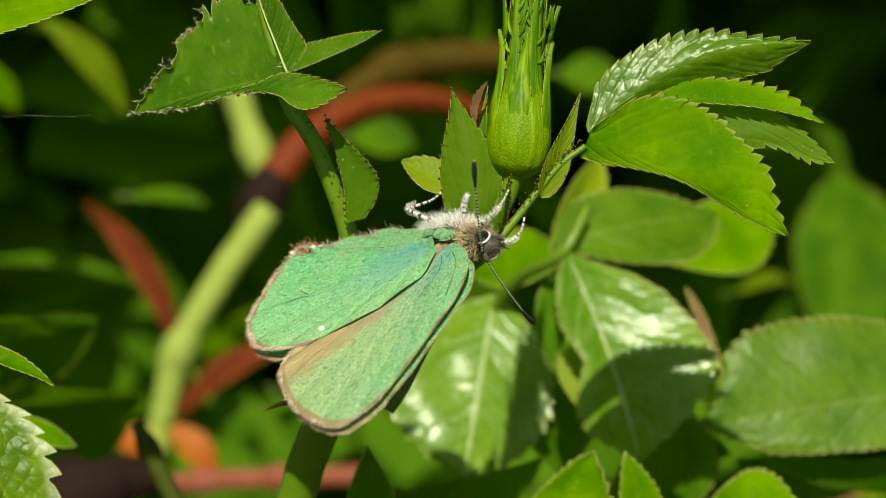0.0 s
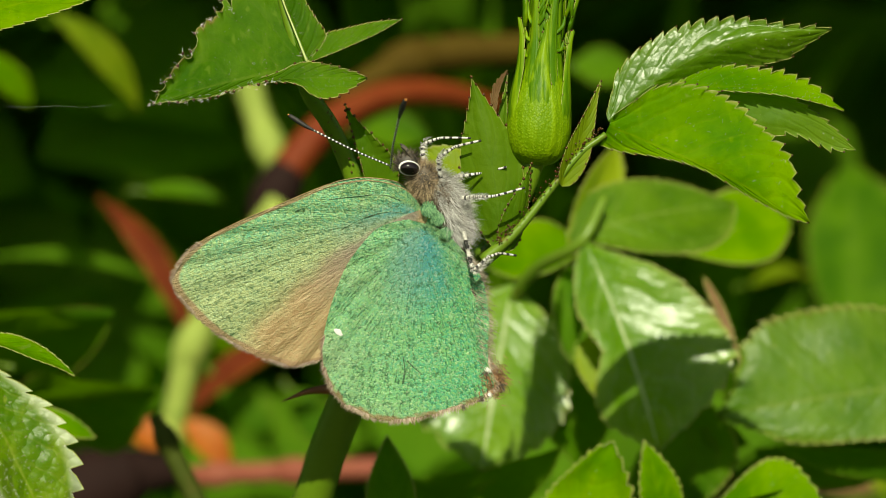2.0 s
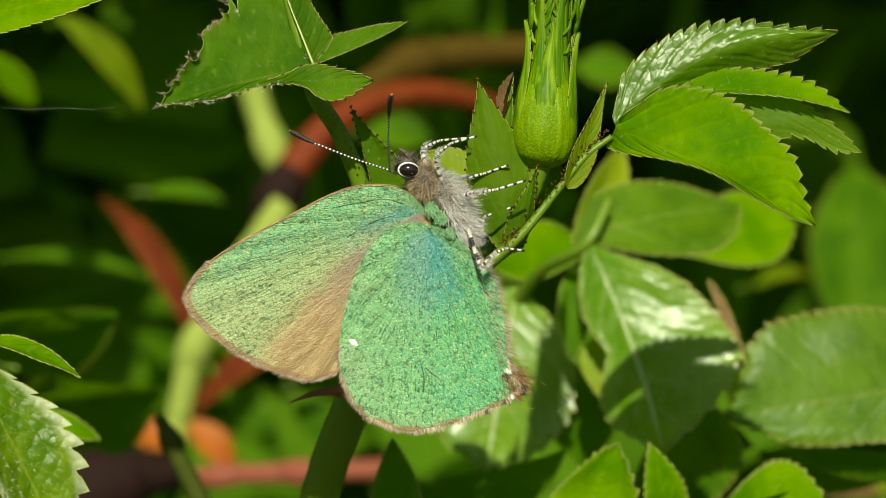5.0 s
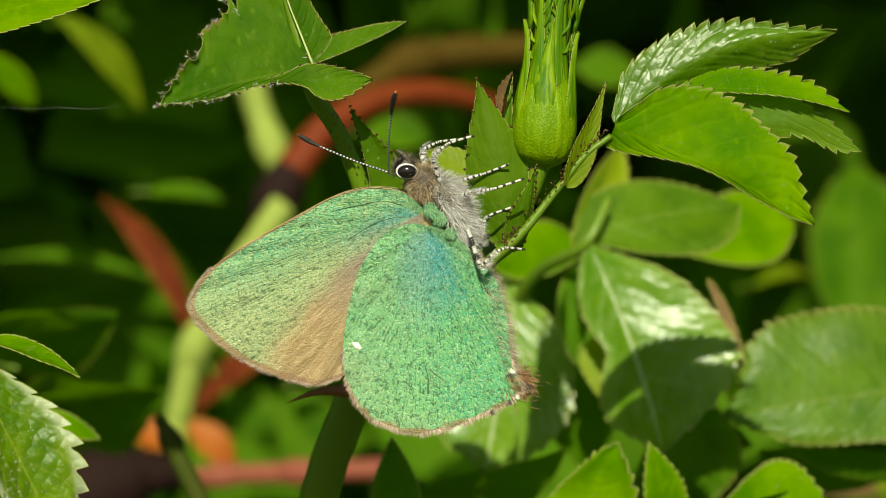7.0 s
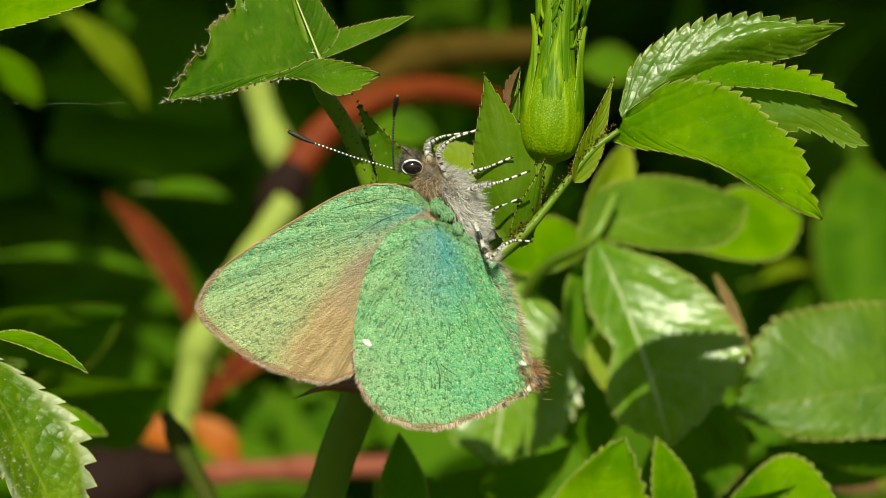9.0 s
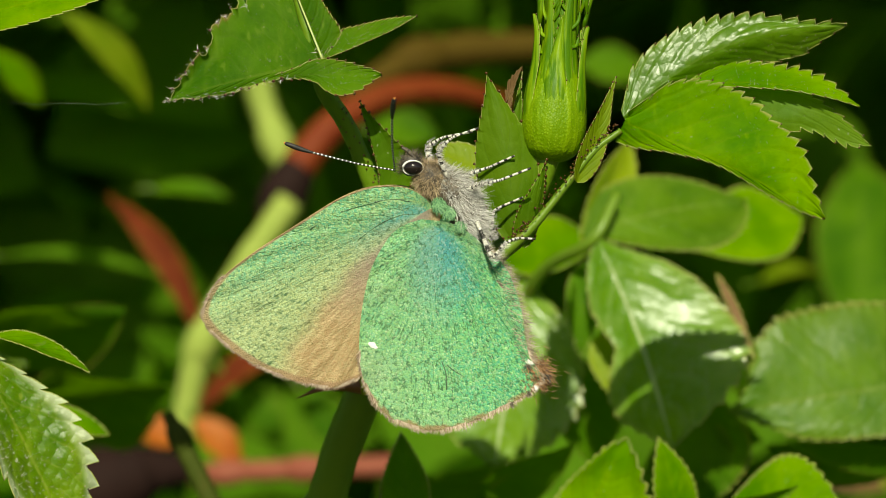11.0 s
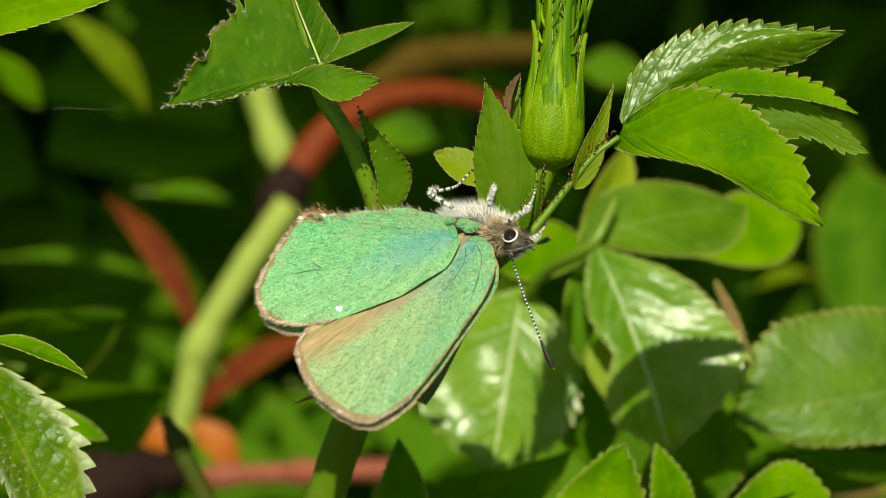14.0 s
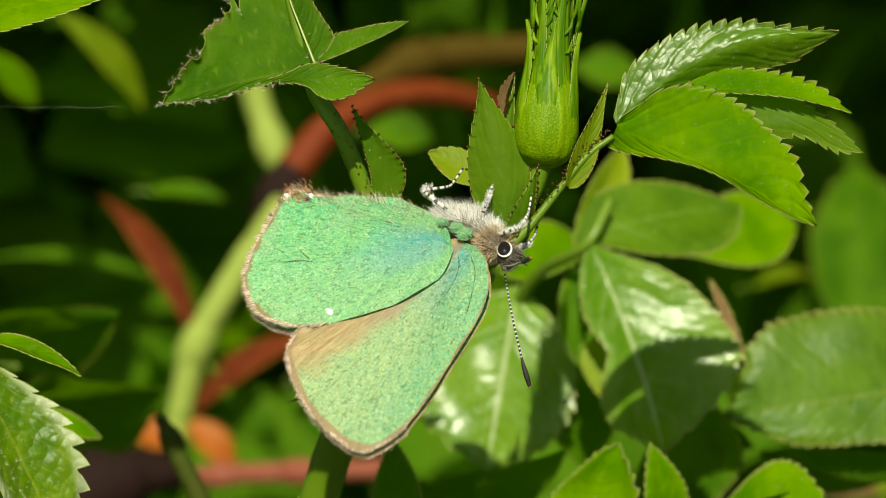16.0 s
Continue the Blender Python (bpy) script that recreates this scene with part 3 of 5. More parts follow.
# ---- the flowering rose shoot ----
def rose_shoot():
    shoot = thing("rose_shoot", "green rose shoot with a closed flower bud and toothed leaves", "rose")
    bm = tube(bmesh.new(), with_radius([(-8.61, 14, -17.63), (-7.0, 11.5, -12.63), (-5.29, 9, -8.54), (-3.90, 7, -4.68), (-3.66, 6, -1.30), (-4.34, 4.8, 2.17), (-5.95, 3.2, 6.50), (-7.34, 1.5, 8.77), (-7.67, 0.5, 10.40), (-8.53, 0.3, 13.20), (-8.97, 0.3, 15.08)], 1.25, 1.2, 1.15, 1.0, 0.6, 0.52, 0.5, 0.42, 0.32, 0.25), 12, 8, knobs=0.05)
    stem = part("stem", bm, STEM_GREEN, shoot)
    foot = [(-8.36, 13.8, -17.06), (-9.6, 15.5, -20.7), (-14.0, 20.0, -60.0), (-22.0, 24.0, -180.0), (-18.0, 30.0, -300.0), (-20.0, 30.0, -430.0)]
    part("lower_stem", tube(bmesh.new(), with_radius(foot, 1.22, 1.35, 1.6, 1.9, 2.2), 12, 6, knobs=0.05), STEM_GREEN, shoot)
    rng = random.Random(3)
    path = smooth_path([(-3.78, 5.5, -1.95), (-4.32, 4.3, 2.16), (-5.92, 2.7, 6.47), (-7.09, 1.2, 8.58)], 12)
    part("gland_edge", dots([Vector(p) * MM + Vector((rng.uniform(-0.5, 0.5), -0.05, 0)) * MM for p in path], 0.06), GLAND, stem, "dark red gland dots")
    bm = tube(bmesh.new(), with_radius([(-4.89, 8, -7.71), (-2.83, 7, -5.35), (0.20, 5, -2.27), (3.37, 1.5, 0.35)], 0.9, 0.7, 0.6), 10, 8)
    part("side_branch", bm, STEM_GREEN, shoot)
    part("sheath", blade((2.58, 5.5, -1.29), (-1.64, 6.2, -9.04), (0.25, -0.9, 0.2), 1.0, 3.0, 11, 0.0, (-0.2, -0.22), 0.05, 0.0, ripple=0.0, seed=61, wr=[0.4, 0.9, 1.4, 1.9, 2.4, 2.9, 3.2, 3.3, 3.1, 2.6, 1.3], wl=[0.4, 0.4, 0.3, 0.15, 0.1, 0.1, 0.12, 0.18, 0.22, 0.2, 0.1]), LEAF_SHEATH, shoot, "pale smooth leafy sheath with a dark spot")
    part("dark_spot", ball(bmesh.new(), (-1.98, 5.2, -8.16), (0.36, 0.12, 0.3), None, 12, 8), BLACK_SCALE, shoot, "small dark spot on the sheath")
    part("stipule", blade((-3.58, 5.6, -3.95), (-5.45, 7, -8.88), (-0.3, -0.9, 0.2), 0.9, 0.9, 9, 0.04, (-0.5, -0.4), 0.05, 0.0, 0.5, 0.9, 0.0, 62), LEAF_YELLOW, shoot, "reddish-edged stipule at the node")
    bm = tube(bmesh.new(), with_radius([(-5.20, 7.4, -8.41), (-6.57, 7.6, -8.39), (-7.97, 7.4, -8.55), (-9.51, 7.2, -9.14)], 0.55, 0.34, 0.17, 0.01), 8, 5)
    part("thorn", bm, THORN_RED, shoot, "curved red-brown thorn")

    # pedicel and bud
    bm = tube(bmesh.new(), with_radius([(2.96, 0.8, 0.03), (3.81, 0.8, 1.29), (4.75, 0.6, 3.18), (5.27, 0.4, 4.90)], 0.5, 0.42, 0.6), 12, 8)
    part("pedicel", bm, STEM_GREEN, shoot)
    flower_bud(shoot)

    # broad bracts at the node
    def bract(base, tip, facing, l, r, seed, mat=LEAF_FRONT, slope=(0.3, 0.3), bow=0.0, n=0.045, belly=0.3, **kw):
        places = []
        edges = []
        b = part("bract", blade(base, tip, facing, l, r, 16, 0.03, slope, 0.03, bow, belly, 1.7, 0.0, seed, 4, glands=places, rims=edges, **kw), mat, shoot, "pointed bract edged with dark glands")
        part("leaf_margin", margin(edges, 0.014), RIM_PALE, b, "pale bract margin")
        part("gland_edge", dots(places, n * 1.5, seed), GLAND, b, "dark red gland dots")

    bract((3.41, 0.1, -0.22), (1.71, -0.6, 9.53), (0.1, -1, 0.1), 1.65, 1.7, 3, LEAF_BRACT, slope=(-0.6, -0.2), bow=-0.03, n=0.055, belly=0.45)
    bract((3.88, 0.2, -0.13), (5.02, -0.7, 4.74), (0.5, -0.9, -0.2), 0.95, 0.85, 5, LEAF_BRACT, slope=(-0.3, -0.6), n=0.05)
    bract((6.75, 0, 3.47), (8.91, 0, 9.34), (0.5, -1, 0.2), 0.75, 0.75, 4, LEAF_YELLOW, slope=(0.5, 0.4))
    bract((-3.70, 3.6, 2.24), (-5.33, 2, 8.21), (-0.1, -1, 0.1), 0.5, 1.6, 6, LEAF_BRACT, slope=(0.4, -0.1), bow=-0.01, n=0.06, wr=[0.6, 1.3, 1.7, 1.85, 1.8, 1.55, 1.2, 0.85, 0.5, 0.2, 0.0], wl=[0.5, 0.45, 0.3, 0.15, 0.1, 0.1, 0.1, 0.1, 0.1, 0.1, 0.0])
    bract((3.18, 0.8, 0.03), (3.87, 2.2, 9.95), (-0.6, -1, 0.1), 1.0, 0.9, 7, LEAF_BRACT)

    # the leaf with three leaflets
    stalk = part("leaf_stalk", tube(bmesh.new(), with_radius([(2.44, 0.2, -0.66), (4.25, 0, 0.97), (6.28, 0, 3.47), (7.69, 0, 5.19), (9.19, 0, 6.34)], 0.38, 0.28, 0.21, 0.2, 0.18), 10, 8, 1.25), STALK_GREEN, shoot, "green leaf stalk with gland hairs")
    rng = random.Random(2)
    path = smooth_path([(3.29, -0.5, 0.28), (4.23, -0.5, 1.21), (6.25, -0.5, 3.70), (7.65, -0.4, 5.38), (9.05, -0.4, 6.50)], 14)
    part("gland_edge", dots([Vector(p) * MM + Vector((rng.uniform(-0.35, 0.1), rng.uniform(-0.1, 0.3), rng.uniform(-0.1, 0.3))) * MM for p in path for _ in (0, 1)], 0.06), GLAND, stalk, "dark red gland dots")

    def leaflet(base, tip, facing, l, r, seed, mat=LEAF_FRONT, n=0.058, fuzz=None, **kw):
        places = []
        edges = []
        ob = part("leaflet", blade(base, tip, facing, l, r, seed=seed, glands=places, rims=edges, **kw), mat, shoot)
        part("leaf_margin", margin(edges, 0.017), RIM_PALE, ob, "pale yellowish leaf margin")
        if n:
            part("gland_edge", dots(places, n, seed), GLAND, ob, "dark gland dots on the teeth")
        if mat in (LEAF_FRONT, LEAF_QUILT, LEAF_DEEP):
            part("leaf_down", down(ob.data, 180, 0.22, 0.0032), HAIR_PALE, ob, "sparse pale hairs on the blade")
        if fuzz:
            part("edge_hair", edge_hairs(places, fuzz, 0.10, seed), HAIR_PALE, ob, "short pale hairs on the edge")
        return ob

    leaflet((9.35, -0.2, 6.77), (20.08, -1.6, 1.38), (0.10, -1, 0.30), 4.2, 0.9, 11, teeth=19, slope=(0.10, -0.85), arch=0.03, bow=0.012, tooth=0.10, wl=[0.5, 2.9, 3.75, 4.2, 4.35, 4.1, 3.5, 3.05, 2.4, 0.95, 0.0], wr=[0.9, 0.85, 0.6, 0.4, 0.22, 0.15, 0.2, 0.25, 0.25, 0.2, 0.0])
    leaflet((9.42, 0.4, 7.06), (21.74, 0.2, 12.15), (-0.08, -0.88, 0.48), 2.0, 0.4, 12, LEAF_QUILT, teeth=17, slope=(0.15, -2.6), arch=0.05, bow=0.10, tooth=0.20, wl=[0.4, 1.75, 2.05, 2.1, 2.05, 1.85, 1.55, 1.15, 0.6, 0.2, 0.0], wr=[0.05, 0.05, 0.14, 0.42, 0.55, 0.62, 0.68, 0.75, 0.72, 0.36, 0.0])
    leaflet((12.78, 0.7, 8.69), (22.50, 0.5, 7.70), (0.0, -0.85, 0.55), 2.0, 0.6, 13, LEAF_FRONT, teeth=14, slope=(0.15, 0.25), arch=0.05, bow=0.06, tooth=0.22, wl=[0.3, 0.9, 1.25, 1.35, 1.35, 1.3, 1.25, 1.15, 0.95, 0.5, 0.0], wr=[0.1, 0.2, 0.25, 0.3, 0.35, 0.35, 0.35, 0.35, 0.3, 0.2, 0.0])
    leaflet((13.70, 1.6, 8.94), (23.33, 1.2, 5.54), (0.0, -0.95, 0.25), 1.7, 2.2, 14, LEAF_BRACT, teeth=15, slope=(0.1, -0.3), arch=0.04, bow=0.05, tooth=0.13, wl=[0.3, 0.8, 1.1, 1.2, 1.2, 1.1, 0.95, 0.75, 0.55, 0.3, 0.0], wr=[0.5, 1.6, 2.3, 2.6, 2.5, 1.7, 0.95, 0.75, 0.85, 0.6, 0.0])

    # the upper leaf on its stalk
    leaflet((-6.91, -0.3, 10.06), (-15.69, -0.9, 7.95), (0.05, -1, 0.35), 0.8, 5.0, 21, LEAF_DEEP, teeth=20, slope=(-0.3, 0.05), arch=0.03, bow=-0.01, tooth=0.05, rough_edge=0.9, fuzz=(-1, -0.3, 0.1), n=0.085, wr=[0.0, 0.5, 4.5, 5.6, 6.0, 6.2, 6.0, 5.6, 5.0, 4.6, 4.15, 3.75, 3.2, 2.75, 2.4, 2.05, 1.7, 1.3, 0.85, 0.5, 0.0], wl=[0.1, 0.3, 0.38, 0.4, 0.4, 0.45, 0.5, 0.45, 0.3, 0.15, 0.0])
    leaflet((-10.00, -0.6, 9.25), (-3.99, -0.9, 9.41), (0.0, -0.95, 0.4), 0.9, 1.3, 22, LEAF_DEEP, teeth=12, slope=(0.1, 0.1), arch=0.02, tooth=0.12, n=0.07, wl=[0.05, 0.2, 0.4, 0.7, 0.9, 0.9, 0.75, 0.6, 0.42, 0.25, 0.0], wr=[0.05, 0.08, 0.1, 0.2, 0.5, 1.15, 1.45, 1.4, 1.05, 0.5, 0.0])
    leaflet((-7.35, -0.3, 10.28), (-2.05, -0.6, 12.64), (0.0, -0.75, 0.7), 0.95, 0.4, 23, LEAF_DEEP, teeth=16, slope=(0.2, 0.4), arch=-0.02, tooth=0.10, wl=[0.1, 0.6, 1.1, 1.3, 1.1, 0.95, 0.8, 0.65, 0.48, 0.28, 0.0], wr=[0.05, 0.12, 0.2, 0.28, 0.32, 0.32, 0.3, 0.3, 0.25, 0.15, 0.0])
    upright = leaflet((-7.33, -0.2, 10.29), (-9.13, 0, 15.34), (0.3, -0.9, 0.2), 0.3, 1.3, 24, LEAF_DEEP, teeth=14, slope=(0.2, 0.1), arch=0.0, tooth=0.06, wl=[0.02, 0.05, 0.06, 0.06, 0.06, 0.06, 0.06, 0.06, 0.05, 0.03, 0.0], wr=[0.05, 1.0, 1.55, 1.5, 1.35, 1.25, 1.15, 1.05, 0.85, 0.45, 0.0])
    fold(upright, [(-7.27, -0.5, 10.26), (-7.65, -0.5, 11.22), (-8.15, -0.45, 12.47), (-8.62, -0.4, 13.66), (-9.03, -0.35, 14.97)], 0.07)
    return shoot


def flower_bud(shoot):
    """A round hip below long pointed sepals that wrap the closed petals and end in narrow side lobes."""
    base = Vector((5.35, 0.3, 4.62))
    top = Vector((6.6, 0.9, 22.0))
    height = (top - base).length
    m = frame_of(base, top, (0, -1, 0))[0]
    hs = [0, 0.010, 0.029, 0.066, 0.115, 0.172, 0.238, 0.31, 0.40, 0.55, 0.75, 0.88, 1.1]
    rs = [0.45, 0.95, 1.38, 1.68, 1.82, 1.76, 1.56, 1.28, 1.06, 0.98, 1.0, 0.8, 0.35]
    bm = bmesh.new()
    rings = []
    for h in np.concatenate((np.linspace(0, 0.06, 8), np.linspace(0.075, 0.95, 44))):
        r = float(np.interp(h, hs, rs)) - 0.45 * min(1, max(0, h - 0.22) * 5)
        ring = []
        for k in range(72):
            a = 2 * math.pi * k / 72
            rr = r * (1 + 0.014 * math.sin(a * 11 + h * 4) * min(1, h * 5) + 0.02 * noise.noise(Vector((math.cos(a) * 2.2, math.sin(a) * 2.2, h * 6))))
            ring.append(bm.verts.new((m @ Vector((h * height, math.sin(a) * rr, math.cos(a) * rr))) * MM))
        rings.append(ring)
    for a, b in zip(rings, rings[1:]):
        for k in range(72):
            bm.faces.new((a[k], a[(k + 1) % 72], b[(k + 1) % 72], b[k]))
    bm.faces.new(rings[0][::-1])
    bm.faces.new(rings[-1])
    bm.normal_update()
    part("flower_bud", bm, BUD, shoot, "closed ribbed green rose bud")
    rng = random.Random(8)
    # (turn round the bud, start, end, how far the tip stands off, half width, lift)
    sepals = [(0.02, 0.13, 0.463, -0.10, 0.90, 0.07), (1.12, 0.08, 0.46, 0.70, 0.72, 0.10), (-1.02, 0.10, 0.43, 0.60, 0.72, 0.10), (2.45, 0.06, 0.92, 0.25, 1.0, 0.10), (-2.2, 0.06, 0.9, 0.25, 1.0, 0.12),
              (0.62, 0.18, 0.60, 0.20, 0.50, -0.03), (-0.48, 0.18, 0.66, 0.25, 0.50, -0.03), (0.15, 0.26, 0.92, 0.05, 0.62, -0.2), (-1.6, 0.12, 0.56, 0.75, 0.5, 0.06), (1.75, 0.12, 0.63, 0.5, 0.5, 0.06), (-0.95, 0.25, 0.86, 0.1, 0.6, -0.12), (1.05, 0.25, 0.84, 0.1, 0.6, -0.12)]
    for k, (a, start, end, spread, wide0, lift) in enumerate(sepals):
        bm = bmesh.new()
        uvl = bm.loops.layers.uv.new("UVMap")
        rows, uvs = [], {}
        n = 40
        for i in range(n + 1):
            t = i / n
            h = start + (end - start) * t
            r = float(np.interp(h, hs, rs)) - 0.15 + 0.10 * min(1, t * 4) + lift * min(1, t * 3) + spread * t ** 2.5
            half = wide0 * (1 - t ** 1.15) ** 0.9 * (0.55 + 0.45 * min(1, t * 3.0)) + 0.025
            turn = a + 0.10 * math.sin(t * 4 + k)
            row = []
            for j in range(-4, 5):
                s = j / 4
                da = s * half / max(0.6, r)
                rr = r + 0.09 * (1 - s * s) * (0.2 + t) + 0.03 * math.cos(s * 9) - 0.05 * abs(s) ** 3
                v = bm.verts.new((m @ Vector((h * height, math.sin(turn + da) * rr, math.cos(turn + da) * rr))) * MM)
                uvs[v] = (0.5 + s / 2, t)
                row.append(v)
            rows.append(row)
        for r0, r1 in zip(rows, rows[1:]):
            for j in range(8):
                f = bm.faces.new((r0[j], r0[j + 1], r1[j + 1], r1[j]))
                for lp in f.loops:
                    lp[uvl].uv = uvs[lp.vert]
        bm.normal_update()
        edge = [r[c].co.copy() for i, r in enumerate(rows) if i % 5 == 0 and i > 14 for c in (0, 8)]
        lines = [[r[c].co / MM for r in rows] for c in (0, 8)]
        lobes = [(rows[i][c].co / MM, rows[min(n, i + 6)][c].co / MM, rows[i][4].co / MM) for i in (15, 20, 25, 29, 33) for c in (0, 8) if end > 0.5 and rng.random() < 0.7]
        sep = part("sepal", bm, SEPAL, shoot, "pointed lobed sepal")
        part("sepal_margin", margin(lines, 0.012), RIM_PALE, sep, "pale sepal edge")
        for p, q, mid in lobes:
            up = (q - p).normalized()
            out = (p - mid).normalized()
            ln = rng.uniform(0.5, 1.3)
            out = (out + (p - m @ Vector((height * 0.4, 0, 0))).normalized() * 0.7).normalized()
            tip = p + up * ln + out * ln * rng.uniform(0.35, 0.75)
            part("side_lobe", tube(bmesh.new(), [(*(p - out * 0.1), 0.10), (*(p + up * ln * 0.35 + out * ln * 0.34), 0.11), (*(p + up * ln * 0.7 + out * ln * 0.45), 0.075), (*tip, 0.02)], 7, 4, 0.5), SEPAL, sep, "narrow pointed side lobe")
            edge.append(tip * MM)
        part("gland_edge", dots(edge, 0.045, k), GLAND, sep, "dark gland dots")
    # a shrivelled brown bract edge beside the bud
    part("dry_bract", blade((3.14, 0.4, 7.31), (3.79, 0.2, 9.93), (-0.3, -0.9, 0.2), 0.22, 0.16, 9, 0.3, (0.8, -0.5), 0.08, 0.10, 0.5, 1.0, 0.0, 77, rough_edge=0.9), LEAF_DRY, shoot, "shrivelled brown bract")


rose_shoot()


# ---- other rose leaves near the shoot ----
def rose_leaf(label, stalk, radii, leaflets, stalk_mat=STALK_GREEN, group="rose leaves behind the shoot"):
    leaf = thing("rose_leaf", label, "leaf", group)
    if stalk:
        part("leaf_stalk", tube(bmesh.new(), with_radius(stalk, *radii), 8, 6), stalk_mat, leaf)
    for i, (base, tip, facing, l, r, mat, kw) in enumerate(leaflets):
        edges = []
        ob = part("leaflet", blade(base, tip, facing, l, r, **{"seed": 31 + i * 7 + len(label), "rims": edges, **kw}), mat, leaf)
        if facing[2] > -0.4:
            part("leaf_margin", margin(edges, 0.03), RIM_PALE, ob, "pale yellowish leaf margin")
        if mat is LEAF_GLINT_EDGE:
            part("leaf_down", down(ob.data, 1300, 0.22, 0.006), HAIR_PALE, ob, "short pale hairs on the blade")
    return leaf


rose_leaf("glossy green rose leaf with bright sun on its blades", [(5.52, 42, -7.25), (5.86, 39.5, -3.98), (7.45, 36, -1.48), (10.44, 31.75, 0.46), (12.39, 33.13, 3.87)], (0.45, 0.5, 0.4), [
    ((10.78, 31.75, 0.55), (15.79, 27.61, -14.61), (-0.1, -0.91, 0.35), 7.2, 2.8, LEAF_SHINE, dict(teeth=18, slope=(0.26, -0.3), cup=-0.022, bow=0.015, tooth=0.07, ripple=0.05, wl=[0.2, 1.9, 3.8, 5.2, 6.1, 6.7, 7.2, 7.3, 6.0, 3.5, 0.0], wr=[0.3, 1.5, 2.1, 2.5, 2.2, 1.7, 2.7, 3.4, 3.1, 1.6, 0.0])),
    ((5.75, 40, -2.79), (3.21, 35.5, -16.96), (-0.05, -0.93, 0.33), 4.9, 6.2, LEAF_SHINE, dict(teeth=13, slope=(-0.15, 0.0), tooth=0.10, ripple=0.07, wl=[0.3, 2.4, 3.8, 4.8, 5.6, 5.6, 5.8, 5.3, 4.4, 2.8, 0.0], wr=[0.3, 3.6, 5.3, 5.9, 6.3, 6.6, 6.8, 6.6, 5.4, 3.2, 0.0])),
    ((9.82, 33, 0.68), (23.27, 40, 3.55), (0.0, -0.78, 0.62), 3.4, 4.6, LEAF_GLOSSY, dict(teeth=16, slope=(0.15, 0.1), arch=0.06, tooth=0.07, wl=[0.3, 2.2, 3.3, 3.6, 3.6, 3.5, 3.2, 2.7, 2.0, 1.1, 0.0], wr=[0.3, 1.8, 3.0, 4.0, 4.8, 5.2, 5.0, 4.4, 3.4, 1.9, 0.0])),
    ((18.66, 50, -0.44), (30.44, 52, 2.40), (0.0, -0.8, 0.55), 3.6, 4.2, LEAF_FRONT, dict(teeth=14, belly=0.6, tooth=0.08)),
    ((9.62, 33.13, 0.04), (14.12, 41.42, 8.45), (0.4, -0.9, 0.2), 1.5, 2.0, LEAF_YELLOW, dict(teeth=10, slope=(0.3, 0.2))),
    ((11.45, 42, 0.05), (4.04, 46, -1.36), (0.0, -0.85, 0.5), 2.6, 2.9, LEAF_FRONT, dict(teeth=12, belly=0.5)),
    ((10.92, 35.9, -0.61), (9.62, 33.13, -8.47), (-0.3, -0.9, 0.2), 1.4, 1.6, LEAF_DEEP, dict(teeth=10)),
    ((11.83, 34, -6.39), (11.73, 32, -11.14), (-0.2, -0.9, 0.3), 1.4, 1.5, LEAF_YELLOW, dict(teeth=9, tooth=0.12)),
])
rose_leaf("broad green rose leaf at the edge of the bush", [(23.24, 35.9, -10.84), (24.41, 35.9, -9.53), (26.15, 35.9, -9.10)], (0.3, 0.3), [
    ((36.70, 34, -10.25), (20.59, 32, -12.45), (-0.08, -0.95, 0.26), 3.4, 5.5, LEAF_GLOSSY, dict(teeth=17, slope=(0.10, 0.06), tooth=0.09, ripple=0.06, arch=0.03, wl=[3.6, 3.8, 3.8, 3.7, 3.5, 3.4, 3.2, 2.8, 1.9, 1.0, 0.0], wr=[5.6, 6.0, 6.4, 6.6, 6.7, 6.7, 6.6, 6.3, 5.1, 1.6, 0.0])),
    ((37.72, 36, -16.29), (25.67, 35, -15.04), (0.05, -0.8, -0.5), 1.4, 1.4, LEAF_DEEP, dict(teeth=14, slope=(0.12, 0.14), tooth=0.10, wl=[2.0, 2.0, 2.0, 1.9, 1.8, 1.7, 1.5, 1.2, 0.9, 0.5, 0.0], wr=[1.4, 1.4, 1.4, 1.3, 1.2, 1.1, 0.9, 0.7, 0.5, 0.3, 0.0])),
    ((23.83, 33.5, -7.64), (25.56, 33, -8.46), (-0.1, -0.95, 0.3), 0.9, 1.0, LEAF_YELLOW, dict(teeth=6, tooth=0.12)),
    ((19.98, 34, -2.10), (22.16, 30, -8.59), (0.1, -0.9, 0.3), 0.35, 0.45, LEAF_DRY, dict(teeth=6, tooth=0.15)),
    ((19.84, 30, -9.59), (20.83, 29, -10.25), (0.1, -0.9, 0.4), 0.4, 0.4, LEAF_DRY, dict(teeth=5, tooth=0.15)),
])
